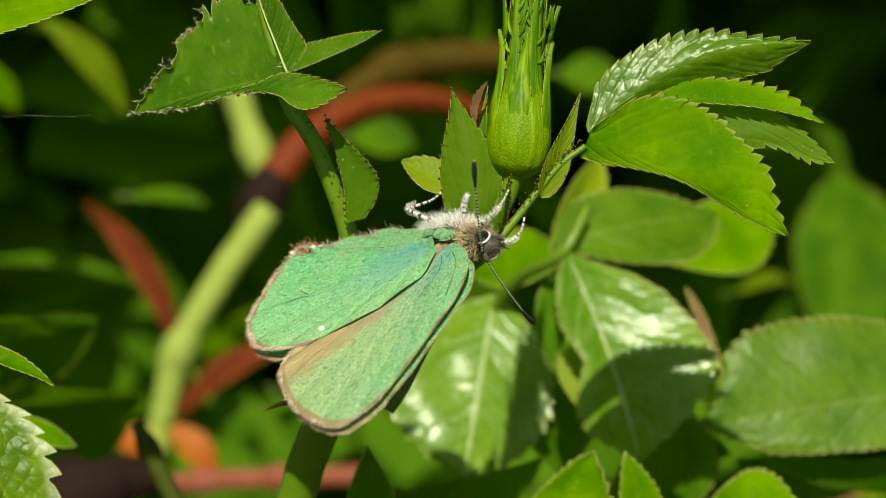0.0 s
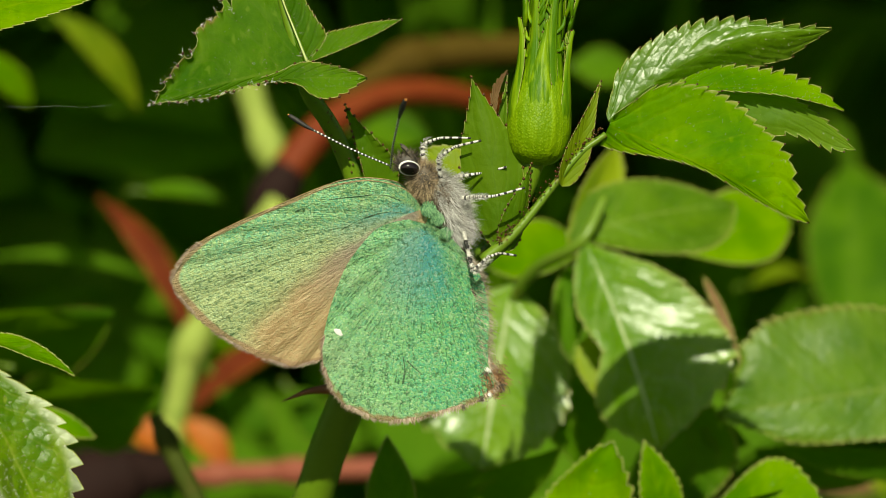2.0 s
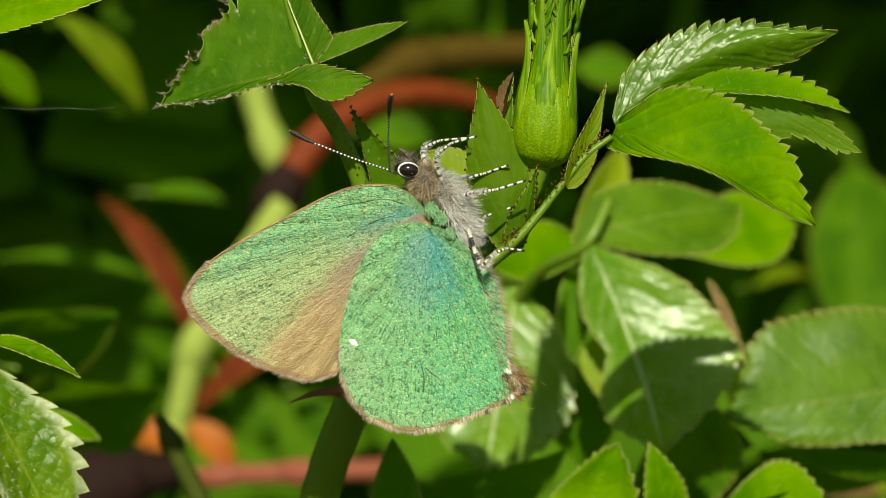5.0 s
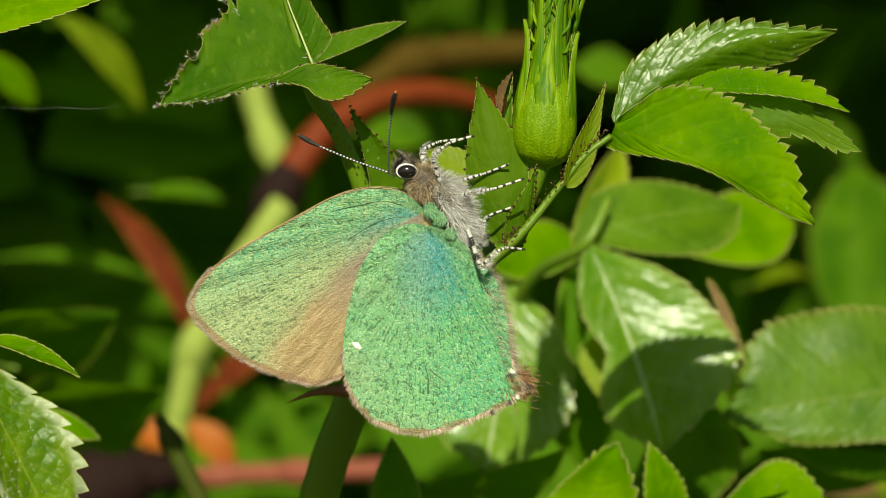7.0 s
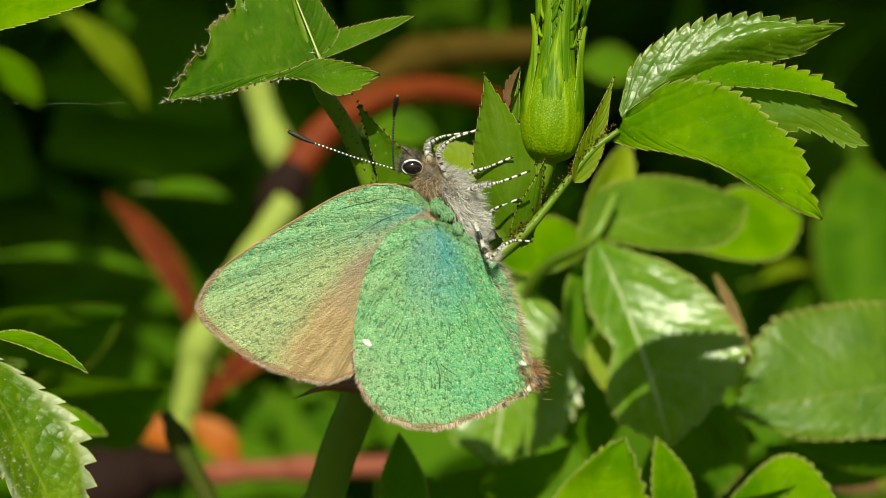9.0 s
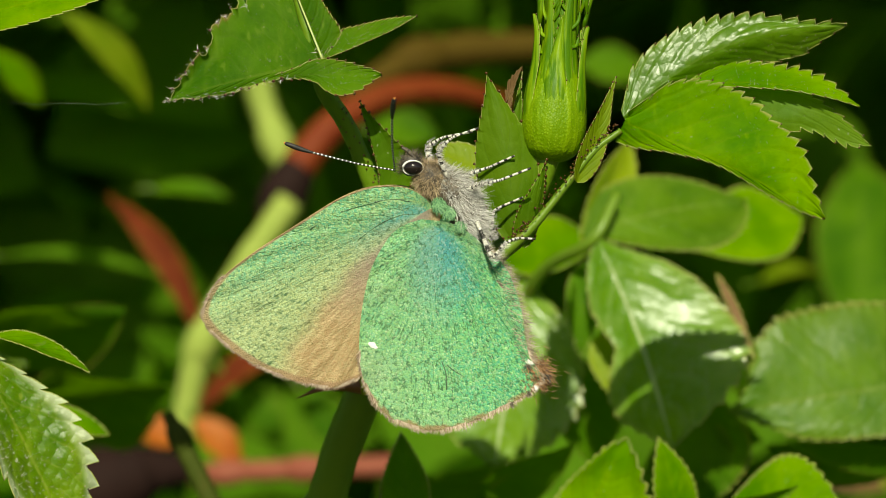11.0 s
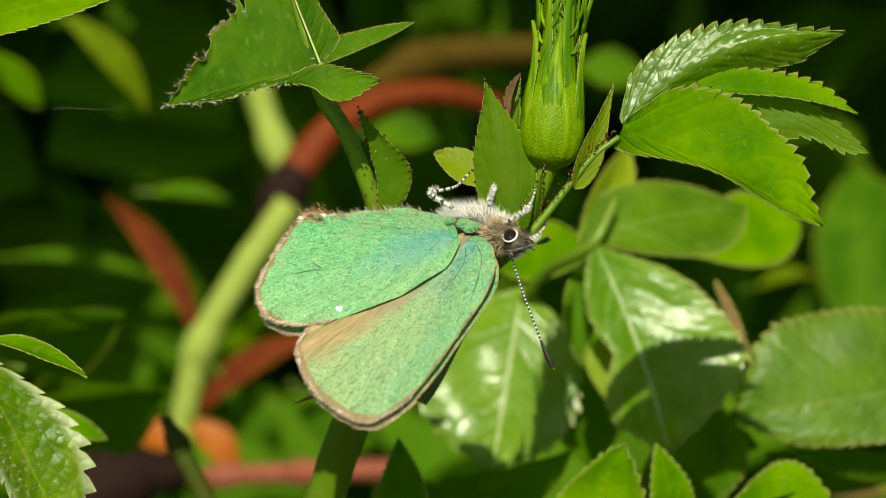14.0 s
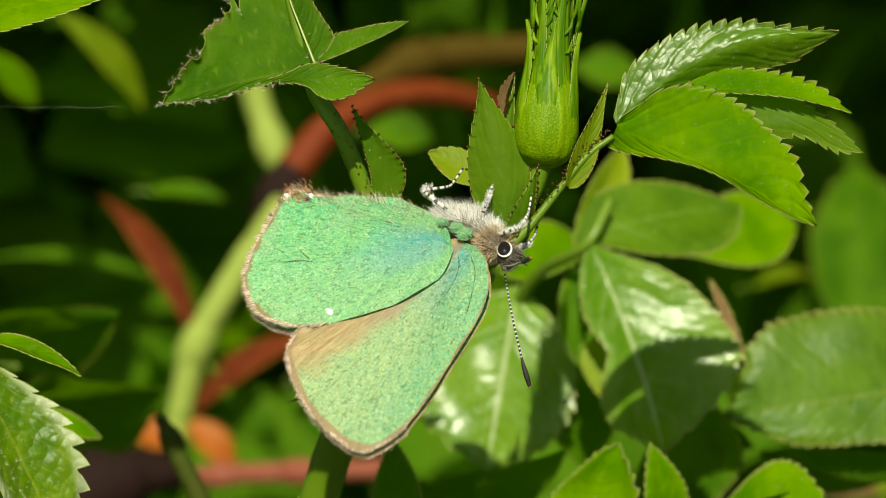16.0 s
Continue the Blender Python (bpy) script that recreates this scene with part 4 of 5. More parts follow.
rose_leaf("low green rose leaves with toothed edges", [], (), [
    ((7.61, 19.33, -20.59), (11.51, 17.95, -12.67), (-0.05, -0.85, 0.5), 3.2, 4.2, LEAF_FRONT, dict(teeth=14, belly=0.55, tooth=0.10, slope=(0.1, 0.1), wl=[0.5, 1.6, 2.2, 2.2, 2.0, 1.6, 1.2, 0.8, 0.0][::1], wr=[0.5, 2.6, 3.8, 4.4, 4.4, 3.8, 2.8, 1.6, 0.0])),
    ((15.37, 19.33, -20.59), (13.53, 17.95, -12.67), (0.2, -0.85, 0.45), 1.6, 1.5, LEAF_FRONT, dict(teeth=14, belly=0.5, tooth=0.14)),
    ((18.55, 22.09, -18.00), (25.82, 19.33, -17.19), (0.0, -0.85, 0.5), 3.4, 3.2, LEAF_FRONT, dict(teeth=15, belly=0.6, tooth=0.10, slope=(0.05, 0.1))),
])
# The blades facing down are tilted to imitate shade on the low leaves.
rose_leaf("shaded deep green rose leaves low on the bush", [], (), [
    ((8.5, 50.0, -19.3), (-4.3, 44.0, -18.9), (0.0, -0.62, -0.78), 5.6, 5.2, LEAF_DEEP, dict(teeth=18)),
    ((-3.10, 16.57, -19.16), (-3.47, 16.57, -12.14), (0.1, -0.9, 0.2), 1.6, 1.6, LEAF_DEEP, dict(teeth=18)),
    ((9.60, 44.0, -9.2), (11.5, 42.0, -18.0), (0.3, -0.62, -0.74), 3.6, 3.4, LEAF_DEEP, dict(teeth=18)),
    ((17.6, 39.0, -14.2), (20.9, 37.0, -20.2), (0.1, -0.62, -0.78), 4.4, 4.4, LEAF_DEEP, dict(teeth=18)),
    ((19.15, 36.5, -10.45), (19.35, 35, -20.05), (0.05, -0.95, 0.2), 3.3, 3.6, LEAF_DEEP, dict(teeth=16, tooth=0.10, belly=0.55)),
    # Added blade: its dark face stands in for a shadow on the leaf behind.
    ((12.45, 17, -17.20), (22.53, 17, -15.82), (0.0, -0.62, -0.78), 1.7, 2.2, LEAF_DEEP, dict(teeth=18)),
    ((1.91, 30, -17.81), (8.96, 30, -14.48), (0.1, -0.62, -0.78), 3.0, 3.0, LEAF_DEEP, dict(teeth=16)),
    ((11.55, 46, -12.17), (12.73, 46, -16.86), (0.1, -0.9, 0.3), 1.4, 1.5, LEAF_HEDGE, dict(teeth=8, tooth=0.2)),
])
# Added blades; their downward tilt gives the shade cast on the leaves here.
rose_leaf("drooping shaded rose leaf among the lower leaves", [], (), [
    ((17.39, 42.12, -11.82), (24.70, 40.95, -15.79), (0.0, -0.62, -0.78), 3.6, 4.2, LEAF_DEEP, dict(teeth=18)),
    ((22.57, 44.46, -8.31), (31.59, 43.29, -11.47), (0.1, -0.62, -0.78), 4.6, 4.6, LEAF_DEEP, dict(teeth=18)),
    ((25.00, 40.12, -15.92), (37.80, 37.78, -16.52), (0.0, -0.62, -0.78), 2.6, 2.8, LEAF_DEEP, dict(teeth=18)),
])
# Tilted from the sun in place of the shade that would darken it.
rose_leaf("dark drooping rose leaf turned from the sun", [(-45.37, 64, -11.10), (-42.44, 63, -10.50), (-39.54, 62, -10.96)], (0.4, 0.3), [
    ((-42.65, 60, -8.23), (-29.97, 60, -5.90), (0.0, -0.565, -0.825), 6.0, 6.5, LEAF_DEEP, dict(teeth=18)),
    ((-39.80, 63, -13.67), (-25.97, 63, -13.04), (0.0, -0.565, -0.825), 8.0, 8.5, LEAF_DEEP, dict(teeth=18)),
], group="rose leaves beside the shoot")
rose_leaf("small pale green leaflet in the sun", [], (), [
    ((2.18, 5, 3.66), (-1.07, 6, 5.76), (-0.1, -0.7, 0.7), 1.1, 1.2, LEAF_YELLOW, dict(teeth=9, belly=0.5)),
])
rose_leaf("toothed green rose leaf lit from above", [], (), [
    ((-27.56, 3, -5.78), (-21.04, 2, -18.17), (0.6, -0.8, 0.50), 3.0, 2.5, LEAF_GLINT_EDGE, dict(teeth=11, tooth=0.21, belly=0.5, slope=(0.05, 0.1), cup=0.085, ripple=0.06, arch=0.03)),
    ((-26.55, 4, -5.19), (-21.07, 4, -7.31), (0.0, -0.35, 0.95), 1.0, 0.9, LEAF_FRONT, dict(teeth=11)),
    ((-29.62, 22, -11.40), (-23.61, 22, -12.95), (0.1, -0.7, 0.6), 1.1, 1.2, LEAF_FRONT, dict(teeth=10)),
], group="rose leaves beside the shoot")
rose_leaf("green rose leaf high beside the shoot", [], (), [
    ((-28.56, 1, 12.19), (-17.16, 0, 14.66), (0.0, -1.0, 0.3), 2.0, 1.5, LEAF_FRONT, dict(teeth=18, belly=0.4)),
], group="rose leaves beside the shoot")


# ---- brambles and leaves further back ----
def bramble(label, points, radii, mat, node_mat=None, nodes=(), group="stems behind"):
    """A stem with swollen joints; nodes: parts of the way along it."""
    ob = thing("bramble_stem", label, "stem", group)
    pts = with_radius(points, *radii)
    part("stem", tube(bmesh.new(), pts, 12, 8, knobs=0.12), mat, ob)
    path = smooth_path(pts, 12)
    for f in nodes:
        k = int(f * (len(path) - 1))
        p, q = path[k], path[min(len(path) - 1, k + 4)]
        r = p[3]
        w = (Vector(q[:3]) - Vector(p[:3])).normalized() * r
        a = Vector(p[:3])
        part("joint", tube(bmesh.new(), [(*(a - w * 1.6), r * 1.0), (*(a - w * 0.5), r * 1.3), (*(a + w * 0.6), r * 1.28), (*(a + w * 1.8), r * 0.98)], 12, 5), node_mat or mat, ob, "swollen stem joint")
    return ob


bramble("yellow-green bramble stem rising at a slant", [(-39.18, 147.9, -28.55), (-37.79, 147.9, -21.19), (-35.91, 147.9, -13.82), (-30.43, 147.9, -4.01), (-23.47, 150.4, 6.69)], (1.8, 2.0, 2.05, 2.15), STEM_YELLOW, None, (0.5,))
bramble("red arching bramble shoot", [(-26.23, 153, 3.43), (-22.89, 153, 10.94), (-17.22, 155.6, 18.24), (-8.96, 160.6, 23.17), (-0.35, 165.8, 24.26), (8.69, 173.4, 22.72)], (2.61, 2.77, 2.28, 2.04, 1.79), STEM_RED, STEM_PURPLE, (0.12,))
bramble("orange-brown arching bramble shoot", [(-17.62, 188.7, 24.99), (-8.19, 193.8, 31.29), (1.59, 198.9, 34.33), (19.79, 204, 35.94)], (2.05, 2.73, 3.08, 2.39), STEM_ORANGE, None, (0.45,))
bramble("pale yellow-green stem in the hedge", [(-33.74, 183.6, 32.99), (-30.92, 183.6, 23.59), (-27.38, 181.1, 14.06), (-25.28, 178.5, 9.32)], (2.52, 2.18, 2.02), STEM_YELLOW, None, (0.55,))
bramble("pinkish brown lying bramble stem", [(-36.74, 142.8, -32.42), (-30.64, 142, -31.83), (-24.07, 140.2, -31.27), (-6.58, 137.7, -30.31)], (1.43, 1.5, 1.5), STEM_PINK, None, (0.3, 0.75))
bramble("dark purple-brown stem lying low", [(-55.67, 127.5, -34.34), (-47.44, 127.5, -31.95), (-41.19, 130.1, -30.21), (-35.53, 132.6, -30.17)], (3.42, 4.04, 3.42, 1.86), STEM_PURPLE, None, (0.35,))
bramble("dark green stem crossing low", [(-22.73, 40, -13.21), (-21.29, 40, -16.13), (-18.82, 40, -21.07)], (0.5, 0.75, 0.8), STEM_DARK, None, (0.4,))


def far_leaf(label, base, tip, facing, l, r, mat, group="leaves behind", **kw):
    ob = thing("leaf", label, "leaf", group)
    part("leaf_blade", blade(base, tip, facing, l, r, **{"teeth": 8, "tooth": 0.05, "belly": 0.5, "seed": len(label) + int(l * 10), **kw}), mat, ob)
    b, t = Vector(base), Vector(tip)
    w = t - b
    f = Vector(facing).normalized()
    part("leaf_stalk", tube(bmesh.new(), [(*(b - w * 0.18 - f * 0.6), 0.3), (*(b - w * 0.06), 0.28), (*(b + w * 0.1 + f * 0.05), 0.2)], 8, 5), STALK_GREEN, ob)
    return ob


far_leaf("narrow red bramble leaf", (-35.75, 147.9, -14.15), (-51.13, 153, 7.94), (-0.2, -0.9, 0.3), 1.9, 2.1, LEAF_RED, bow=-0.09)
far_leaf("narrow red bramble leaf", (-37.14, 147.9, -24.46), (-18.32, 147.9, -12.19), (0.1, -0.8, 0.5), 2.24, 2.08, LEAF_RED, bow=0.08)
far_leaf("small orange bramble leaf", (-39.18, 145.4, -28.25), (-45.00, 145.4, -24.61), (0.0, -0.8, 0.5), 2.39, 2.24, LEAF_ORANGE)
far_leaf("small orange bramble leaf", (-36.75, 145.4, -24.20), (-29.87, 145.4, -31.08), (0.0, -0.8, 0.5), 2.39, 2.39, LEAF_ORANGE)
far_leaf("large smooth green leaf in the sun", (75.18, 209.5, -20.47), (79.18, 229.9, 16.58), (-0.1, -0.95, 0.1), 8.92, 14.2, LEAF_DEEP)
far_leaf("yellowish green leaf high in the hedge", (-57.10, 150, 34.57), (-46.23, 160, 21.05), (-0.1, -0.8, 0.5), 2.3, 2.3, LEAF_YELLOW, bow=0.08)
far_leaf("green leaf lit through", (-67.17, 150, 28.96), (-60.81, 155, 21.14), (-0.1, -0.8, 0.5), 2.2, 2.0, LEAF_FRONT)
far_leaf("long green leaf blade behind", (-77.33, 190, -1.35), (-46.55, 190, -6.16), (0.0, -0.3, 0.95), 2.6, 2.2, LEAF_HEDGE)
# These four stand in the sun; the deep green colour imitates half shade.
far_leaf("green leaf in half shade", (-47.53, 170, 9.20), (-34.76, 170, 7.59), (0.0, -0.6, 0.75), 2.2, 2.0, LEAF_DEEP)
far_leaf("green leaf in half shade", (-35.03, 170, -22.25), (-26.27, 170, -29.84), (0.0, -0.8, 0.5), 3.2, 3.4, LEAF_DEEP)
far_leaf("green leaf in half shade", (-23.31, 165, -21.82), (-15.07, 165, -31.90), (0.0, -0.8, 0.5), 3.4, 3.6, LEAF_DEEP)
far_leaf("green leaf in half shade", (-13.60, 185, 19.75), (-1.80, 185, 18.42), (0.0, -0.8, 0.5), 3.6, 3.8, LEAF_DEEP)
far_leaf("dry brown leaf scrap low down", (53.97, 153, -34.17), (64.83, 153, -35.84), (0.0, -0.8, 0.6), 1.93, 2.1, LEAF_DRY)
far_leaf("small bright green leaf", (51.32, 183.6, -6.02), (71.66, 223.4, -6.89), (0.0, -0.7, 0.7), 2.23, 2.23, LEAF_YELLOW)
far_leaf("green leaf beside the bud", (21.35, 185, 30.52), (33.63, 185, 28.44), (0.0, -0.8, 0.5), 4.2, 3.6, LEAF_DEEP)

far_leaf("dry pinkish leaf scrap low down", (55.94, 158.1, -34.88), (61.91, 158.1, -37.44), (0.0, -0.8, 0.6), 1.62, 1.79, LEAF_DRY)
far_leaf("pale green leaf tip low down", (70.14, 163.2, -37.33), (62.34, 158.1, -34.45), (0.0, -0.8, 0.6), 2.29, 2.12, LEAF_YELLOW)
far_leaf("dry brown leaf scrap behind the shoot", (3.41, 40, -16.80), (6.56, 40, -16.13), (0.0, -0.8, 0.6), 0.8, 0.8, LEAF_DRY)

silk = tube(bmesh.new(), with_radius([(-25.67, 2, 8.14), (-23.6, 2, 8.02), (-21.84, 2, 8.08), (-20.0, 2, 8.02), (-18.49, 2, 8.14)], 0.0016, 0.003, 0.0022), 5, 6)
tagged(part("silk_thread", silk, SILK, None), "fine pale spider silk thread", "thread")


# ---- the butterfly ----
FORE = [(0.26, -0.31), (1.10, -0.06), (1.70, 0.27), (2.26, 0.92), (2.94, 2.33), (3.20, 3.96), (3.16, 5.75), (3.07, 7.57), (2.98, 9.39), (2.74, 11.28), (2.30, 12.58), (1.52, 13.63), (0.44, 13.75), (-1.01, 13.28), (-2.71, 12.41), (-4.02, 11.34), (-5.17, 10.18), (-5.66, 9.38), (-5.81, 8.51), (-5.68, 7.55), (-4.50, 5.65), (-2.43, 2.88), (-0.67, -0.07)]
FORE_ROOT = (0.29, 0.27)
HIND = [(0.04, 0.61), (0.22, 1.48), (0.14, 2.40), (-0.45, 3.60), (-1.17, 4.59), (-2.36, 5.68), (-3.62, 6.63), (-4.97, 7.42), (-6.18, 7.82), (-7.38, 7.89), (-8.60, 7.58), (-9.59, 6.87), (-10.39, 5.88), (-10.87, 4.72), (-11.00, 3.55), (-11.15, 2.32), (-11.16, 0.98), (-11.05, -0.14), (-10.70, -0.82), (-9.83, -0.72), (-8.44, -1.10), (-7.27, -1.55), (-6.02, -1.86), (-4.69, -2.04), (-3.53, -1.84), (-2.16, -1.40), (-1.48, -1.05), (-0.77, -0.51)]
HIND_ROOT = (-0.83, 0.16)
N_RINGS = 14


def wing_height(x, z, side, off):
    return side * max(0.05 + off * 0.5, off - 0.036 * max(z, -1.0) + 0.10 * math.sin(x * 0.45 + 1.0) + 0.03 * math.sin(z * 1.9 + x * 0.7))


def wing(name, outline, root, side, off, mat, fly, fringe_range, fringe_len, label):
    """A wing as a fan of rings from its root; its coordinates: round the outline, and outwards."""
    loop = outline
    path = [p[:2] for p in smooth_path([(*p, 0.0) for p in loop + [loop[0]]], 6)]
    n = len(path)
    bm = bmesh.new()
    uvl = bm.loops.layers.uv.new("UVMap")
    uvs = {}
    rings = []
    for i in range(N_RINGS + 1):
        r = 0.001 + 0.999 * i / N_RINGS
        ring = []
        for k, p in enumerate(path):
            x = root[0] + (p[0] - root[0]) * r
            z = root[1] + (p[1] - root[1]) * r
            fold = (0.14 * abs(math.sin(k / n * math.pi * 13)) - 0.07) * r ** 1.6
            v = bm.verts.new(Vector((x, wing_height(x, z, side, off) + side * fold, z)) * MM)
            uvs[v] = (k / (n - 1), r)
            ring.append(v)
        rings.append(ring)
    for a, b in zip(rings, rings[1:]):
        for k in range(n - 1):
            f = bm.faces.new((a[k], a[k + 1], b[k + 1], b[k]))
            for lp in f.loops:
                lp[uvl].uv = uvs[lp.vert]
    bm.normal_update()
    ob = part(name, bm, mat, fly, label)
    rng = random.Random(len(name) + int(side > 0))
    roots = []
    for q in np.linspace(fringe_range[0], fringe_range[1], 1500):
        f = q * (n - 1)
        k = int(min(n - 2, f))
        p = np.array(path[k]) + (np.array(path[k + 1]) - np.array(path[k])) * (f - k)
        d = p - np.array(root)
        d = d / np.linalg.norm(d)
        ln = fringe_len * rng.uniform(0.85, 1.08) * (1 + 0.12 * math.sin(q * 160))
        p = p - d * 0.12
        y = wing_height(p[0], p[1], side, off)
        roots.append(((p[0], y + side * 0.02, p[1]), (d[0] * ln + rng.gauss(0, 0.06), rng.gauss(0, 0.04), d[1] * ln + rng.gauss(0, 0.06)), (rng.gauss(0, 0.05), 0, rng.gauss(0, 0.05))))
    part("fringe", hairs(bmesh.new(), roots, 0.02), FRINGE_HAIR, ob, "brown and white hair fringe")
    if name == "forewing":
        ridge = [(p[0], wing_height(p[0], p[1], side, off) + side * 0.005, p[1], 0.016) for i, p in enumerate(path[6:78:3])]
        part("leading_edge", tube(bmesh.new(), ridge, 6, 2), EDGE_TAN, ob, "tan leading edge of the wing")
        lift = lambda line, h, r: [(x, wing_height(x, z, side, off) + side * h, z, r) for x, z in line]
        part("vein", tube(bmesh.new(), lift([(2.55, 6.2), (2.6, 4.9), (2.3, 3.2), (1.77, 1.5), (1.1, 0.6)], 0.0, 0.035), 6, 6, knobs=0.9), VEIN_DARK, ob, "dark vein along the leading edge")
        part("vein", tube(bmesh.new(), lift([(0.75, 4.2), (0.9, 2.9), (0.8, 1.6), (0.45, 0.8)], 0.0, 0.03), 6, 6, knobs=0.9), VEIN_DARK, ob, "dark vein from the wing root")
    if name == "hindwing":
        x, z = (-4.68, 6.38)
        bm = bmesh.new()
        y = wing_height(x, z, side, off) + side * 0.03
        for dx, dz, r in ((0, 0, 0.20), (0.15, 0.1, 0.12), (-0.16, -0.06, 0.12)):
            ball(bm, (x + dx, y, z + dz), (r, 0.035, r), None, 12, 6)
        part("white_spot", bm, WHITE_SCALE, ob, "single white spot")
        for k, line in enumerate([[(-7.3, 3.6), (-7.9, 3.75), (-8.4, 3.9), (-8.8, 4.05)], [(-7.6, 3.35), (-8.1, 3.15), (-8.6, 3.05)], [(-9.2, 3.6), (-9.7, 3.35), (-10.3, 3.2)], [(-9.4, 5.2), (-9.9, 5.6), (-10.3, 5.9)]]):
            pts = [(x, wing_height(x, z, side, off) + side * 0.005, z + 0.1 * math.sin(x * 9), 0.035) for x, z in line]
            part("scratch", tube(bmesh.new(), pts, 5, 4, knobs=0.9), VEIN_DARK, ob, "dark line where scales are rubbed off")
    return ob


def striped(bm, points, bands, r0, r1, sides=7, white=0.5, sharp=False, steps=14):
    """A banded limb: alternating materials 0 and 1 along it."""
    if sharp:
        bent = [points[0]]
        for a, b, c in zip(points, points[1:], points[2:]):
            a, b, c = Vector(a), Vector(b), Vector(c)
            bent += [tuple(b + (a - b) * 0.16), tuple(b + (c - b) * 0.16)]
        points = bent + [points[-1]]
    path = smooth_path([(*p, 0) for p in points], steps)
    n = len(path)
    rings = []
    for i, p in enumerate(path):
        d = (Vector(path[min(n - 1, i + 1)][:3]) - Vector(path[max(0, i - 1)][:3])).normalized()
        u = d.orthogonal().normalized()
        w = d.cross(u)
        r = r0 + (r1 - r0) * i / (n - 1)
        rings.append([bm.verts.new((Vector(p[:3]) + (u * math.cos(a) + w * math.sin(a)) * r) * MM) for a in np.linspace(0, 2 * math.pi, sides, endpoint=False)])
    for i, (a, b) in enumerate(zip(rings, rings[1:])):
        for k in range(sides):
            f = bm.faces.new((a[k], a[(k + 1) % sides], b[(k + 1) % sides], b[k]))
            f.material_index = int((i / (n - 1) * bands) % 1.0 > white)
    bm.faces.new(rings[-1])
    return bm


def butterfly():
    fly = thing("butterfly", "small green butterfly with closed wings on a rose shoot", "butterfly")
    rng = random.Random(4)
    # body
    tx, tz = (-0.15, -1.34)
    hx, hz = (2.83, -0.34)
    ax1, az1 = (-2.68, -1.58)
    ax2, az2 = (-9.65, -0.71)
    d = Vector((tx - hx, 0, tz - hz)).normalized()
    bm = ball(bmesh.new(), (tx - 0.1, 0, tz - 0.2), (2.0, 0.9, 1.0), None, 24, 14)
    ball(bm, (tx + 1.75, 0, tz + 0.4), (1.0, 0.8, 0.85), None, 18, 12)
    part("thorax", bm, BODY_GREY, fly)
    az1, az2 = az1 + 0.45, az2 + 0.6
    bm = tube(bmesh.new(), [(ax1 + 0.5, 0, az1, 0.9), (ax1 - 1.2, 0, az1 + 0.2, 1.0), ((ax1 + ax2) / 2, 0, (az1 + az2) / 2, 0.9), (ax2 + 0.8, 0, az2 + 0.1, 0.6), (ax2, 0, az2, 0.2)], 16, 6, 0.42)
    part("abdomen", bm, BODY_GREY, fly)
    bm = ball(bmesh.new(), (hx, 0, hz), (0.62, 0.55, 0.62), None, 20, 12)
    head = part("head", bm, BODY_DARK, fly)
    ex, ez = (2.66, -0.39)
    for s in (-1, 1):
        turn = Euler((0, radians(-62), 0)).to_matrix()
        eye = part("eye", ball(bmesh.new(), (ex, s * 0.55, ez), (0.53, 0.30, 0.37), turn, 20, 12), EYE_BLACK, head, "large glossy black eye")
        bm = bmesh.new()
        pts = [(Vector((ex, s * 0.58, ez)) + turn @ Vector((0.55 * math.cos(a), 0, 0.39 * math.sin(a)))) for a in np.linspace(0, 2 * math.pi, 25)]
        tube(bm, [(*p, max(0.012, 0.028 + 0.034 * math.sin(i * 0.26 + 2.2))) for i, p in enumerate(pts)], 7, 2)
        part("eye_ring", bm, WHITE_SCALE, eye, "white ring of scales round the eye")
        px, pz = (3.90, -0.38)
        qx, qz = (2.89, -0.76)
        part("palp", striped(bmesh.new(), [(qx, s * 0.25, qz), ((px + qx) / 2 + 0.2, s * 0.3, (pz + qz) / 2), (px, s * 0.3, pz)], 5, 0.13, 0.06), [BODY_DARK, BODY_GREY], head, "dark hairy palp")

    # fur
    roots = []
    for _ in range(8500):
        n = Vector((rng.gauss(0, 1), rng.gauss(0, 1), rng.gauss(0, 1))).normalized()
        if n.z > 0.35:
            continue
        p = Vector((tx - 0.1 + n.x * 1.95, n.y * 0.86, tz - 0.2 + n.z * 0.96))
        ln = rng.uniform(0.25, 0.85)
        lean = noise.noise_vector(p * 1.4)
        w = (n * 0.8 + lean * 0.9 + Vector((-0.7, 0, -0.4)) + Vector([rng.gauss(0, 0.42) for _ in range(3)])).normalized() * ln
        roots.append((p, w, Vector((-0.2, 0, -0.1)) * ln + Vector([rng.gauss(0, 0.12) for _ in range(3)])))
    part("fur", hairs(bmesh.new(), roots, 0.0095), FUR_GREY, fly, "shaggy grey fur on the thorax")
    roots = []
    for _ in range(2600):
        n = Vector((rng.gauss(0, 1), rng.gauss(0, 1), rng.gauss(0, 1))).normalized()
        p = Vector((tx + 1.75 + n.x * 0.95, n.y * 0.78, tz + 0.4 + n.z * 0.82))
        w = (n + Vector((-0.3, 0, 0.1)) + Vector([rng.gauss(0, 0.25) for _ in range(3)])).normalized() * rng.uniform(0.2, 0.5)
        roots.append((p, w, Vector([rng.gauss(0, 0.08) for _ in range(3)])))
    part("collar_fur", hairs(bmesh.new(), roots, 0.011), FUR_TAN, fly, "tan fur behind the head")
    roots = []
    for _ in range(520):
        n = Vector((rng.gauss(0, 1), rng.gauss(0, 1), rng.gauss(0, 1))).normalized()
        if n.x < -0.3 or abs(n.y) > 0.7:
            continue
        p = Vector((hx + n.x * 0.6, n.y * 0.53, hz + n.z * 0.6))
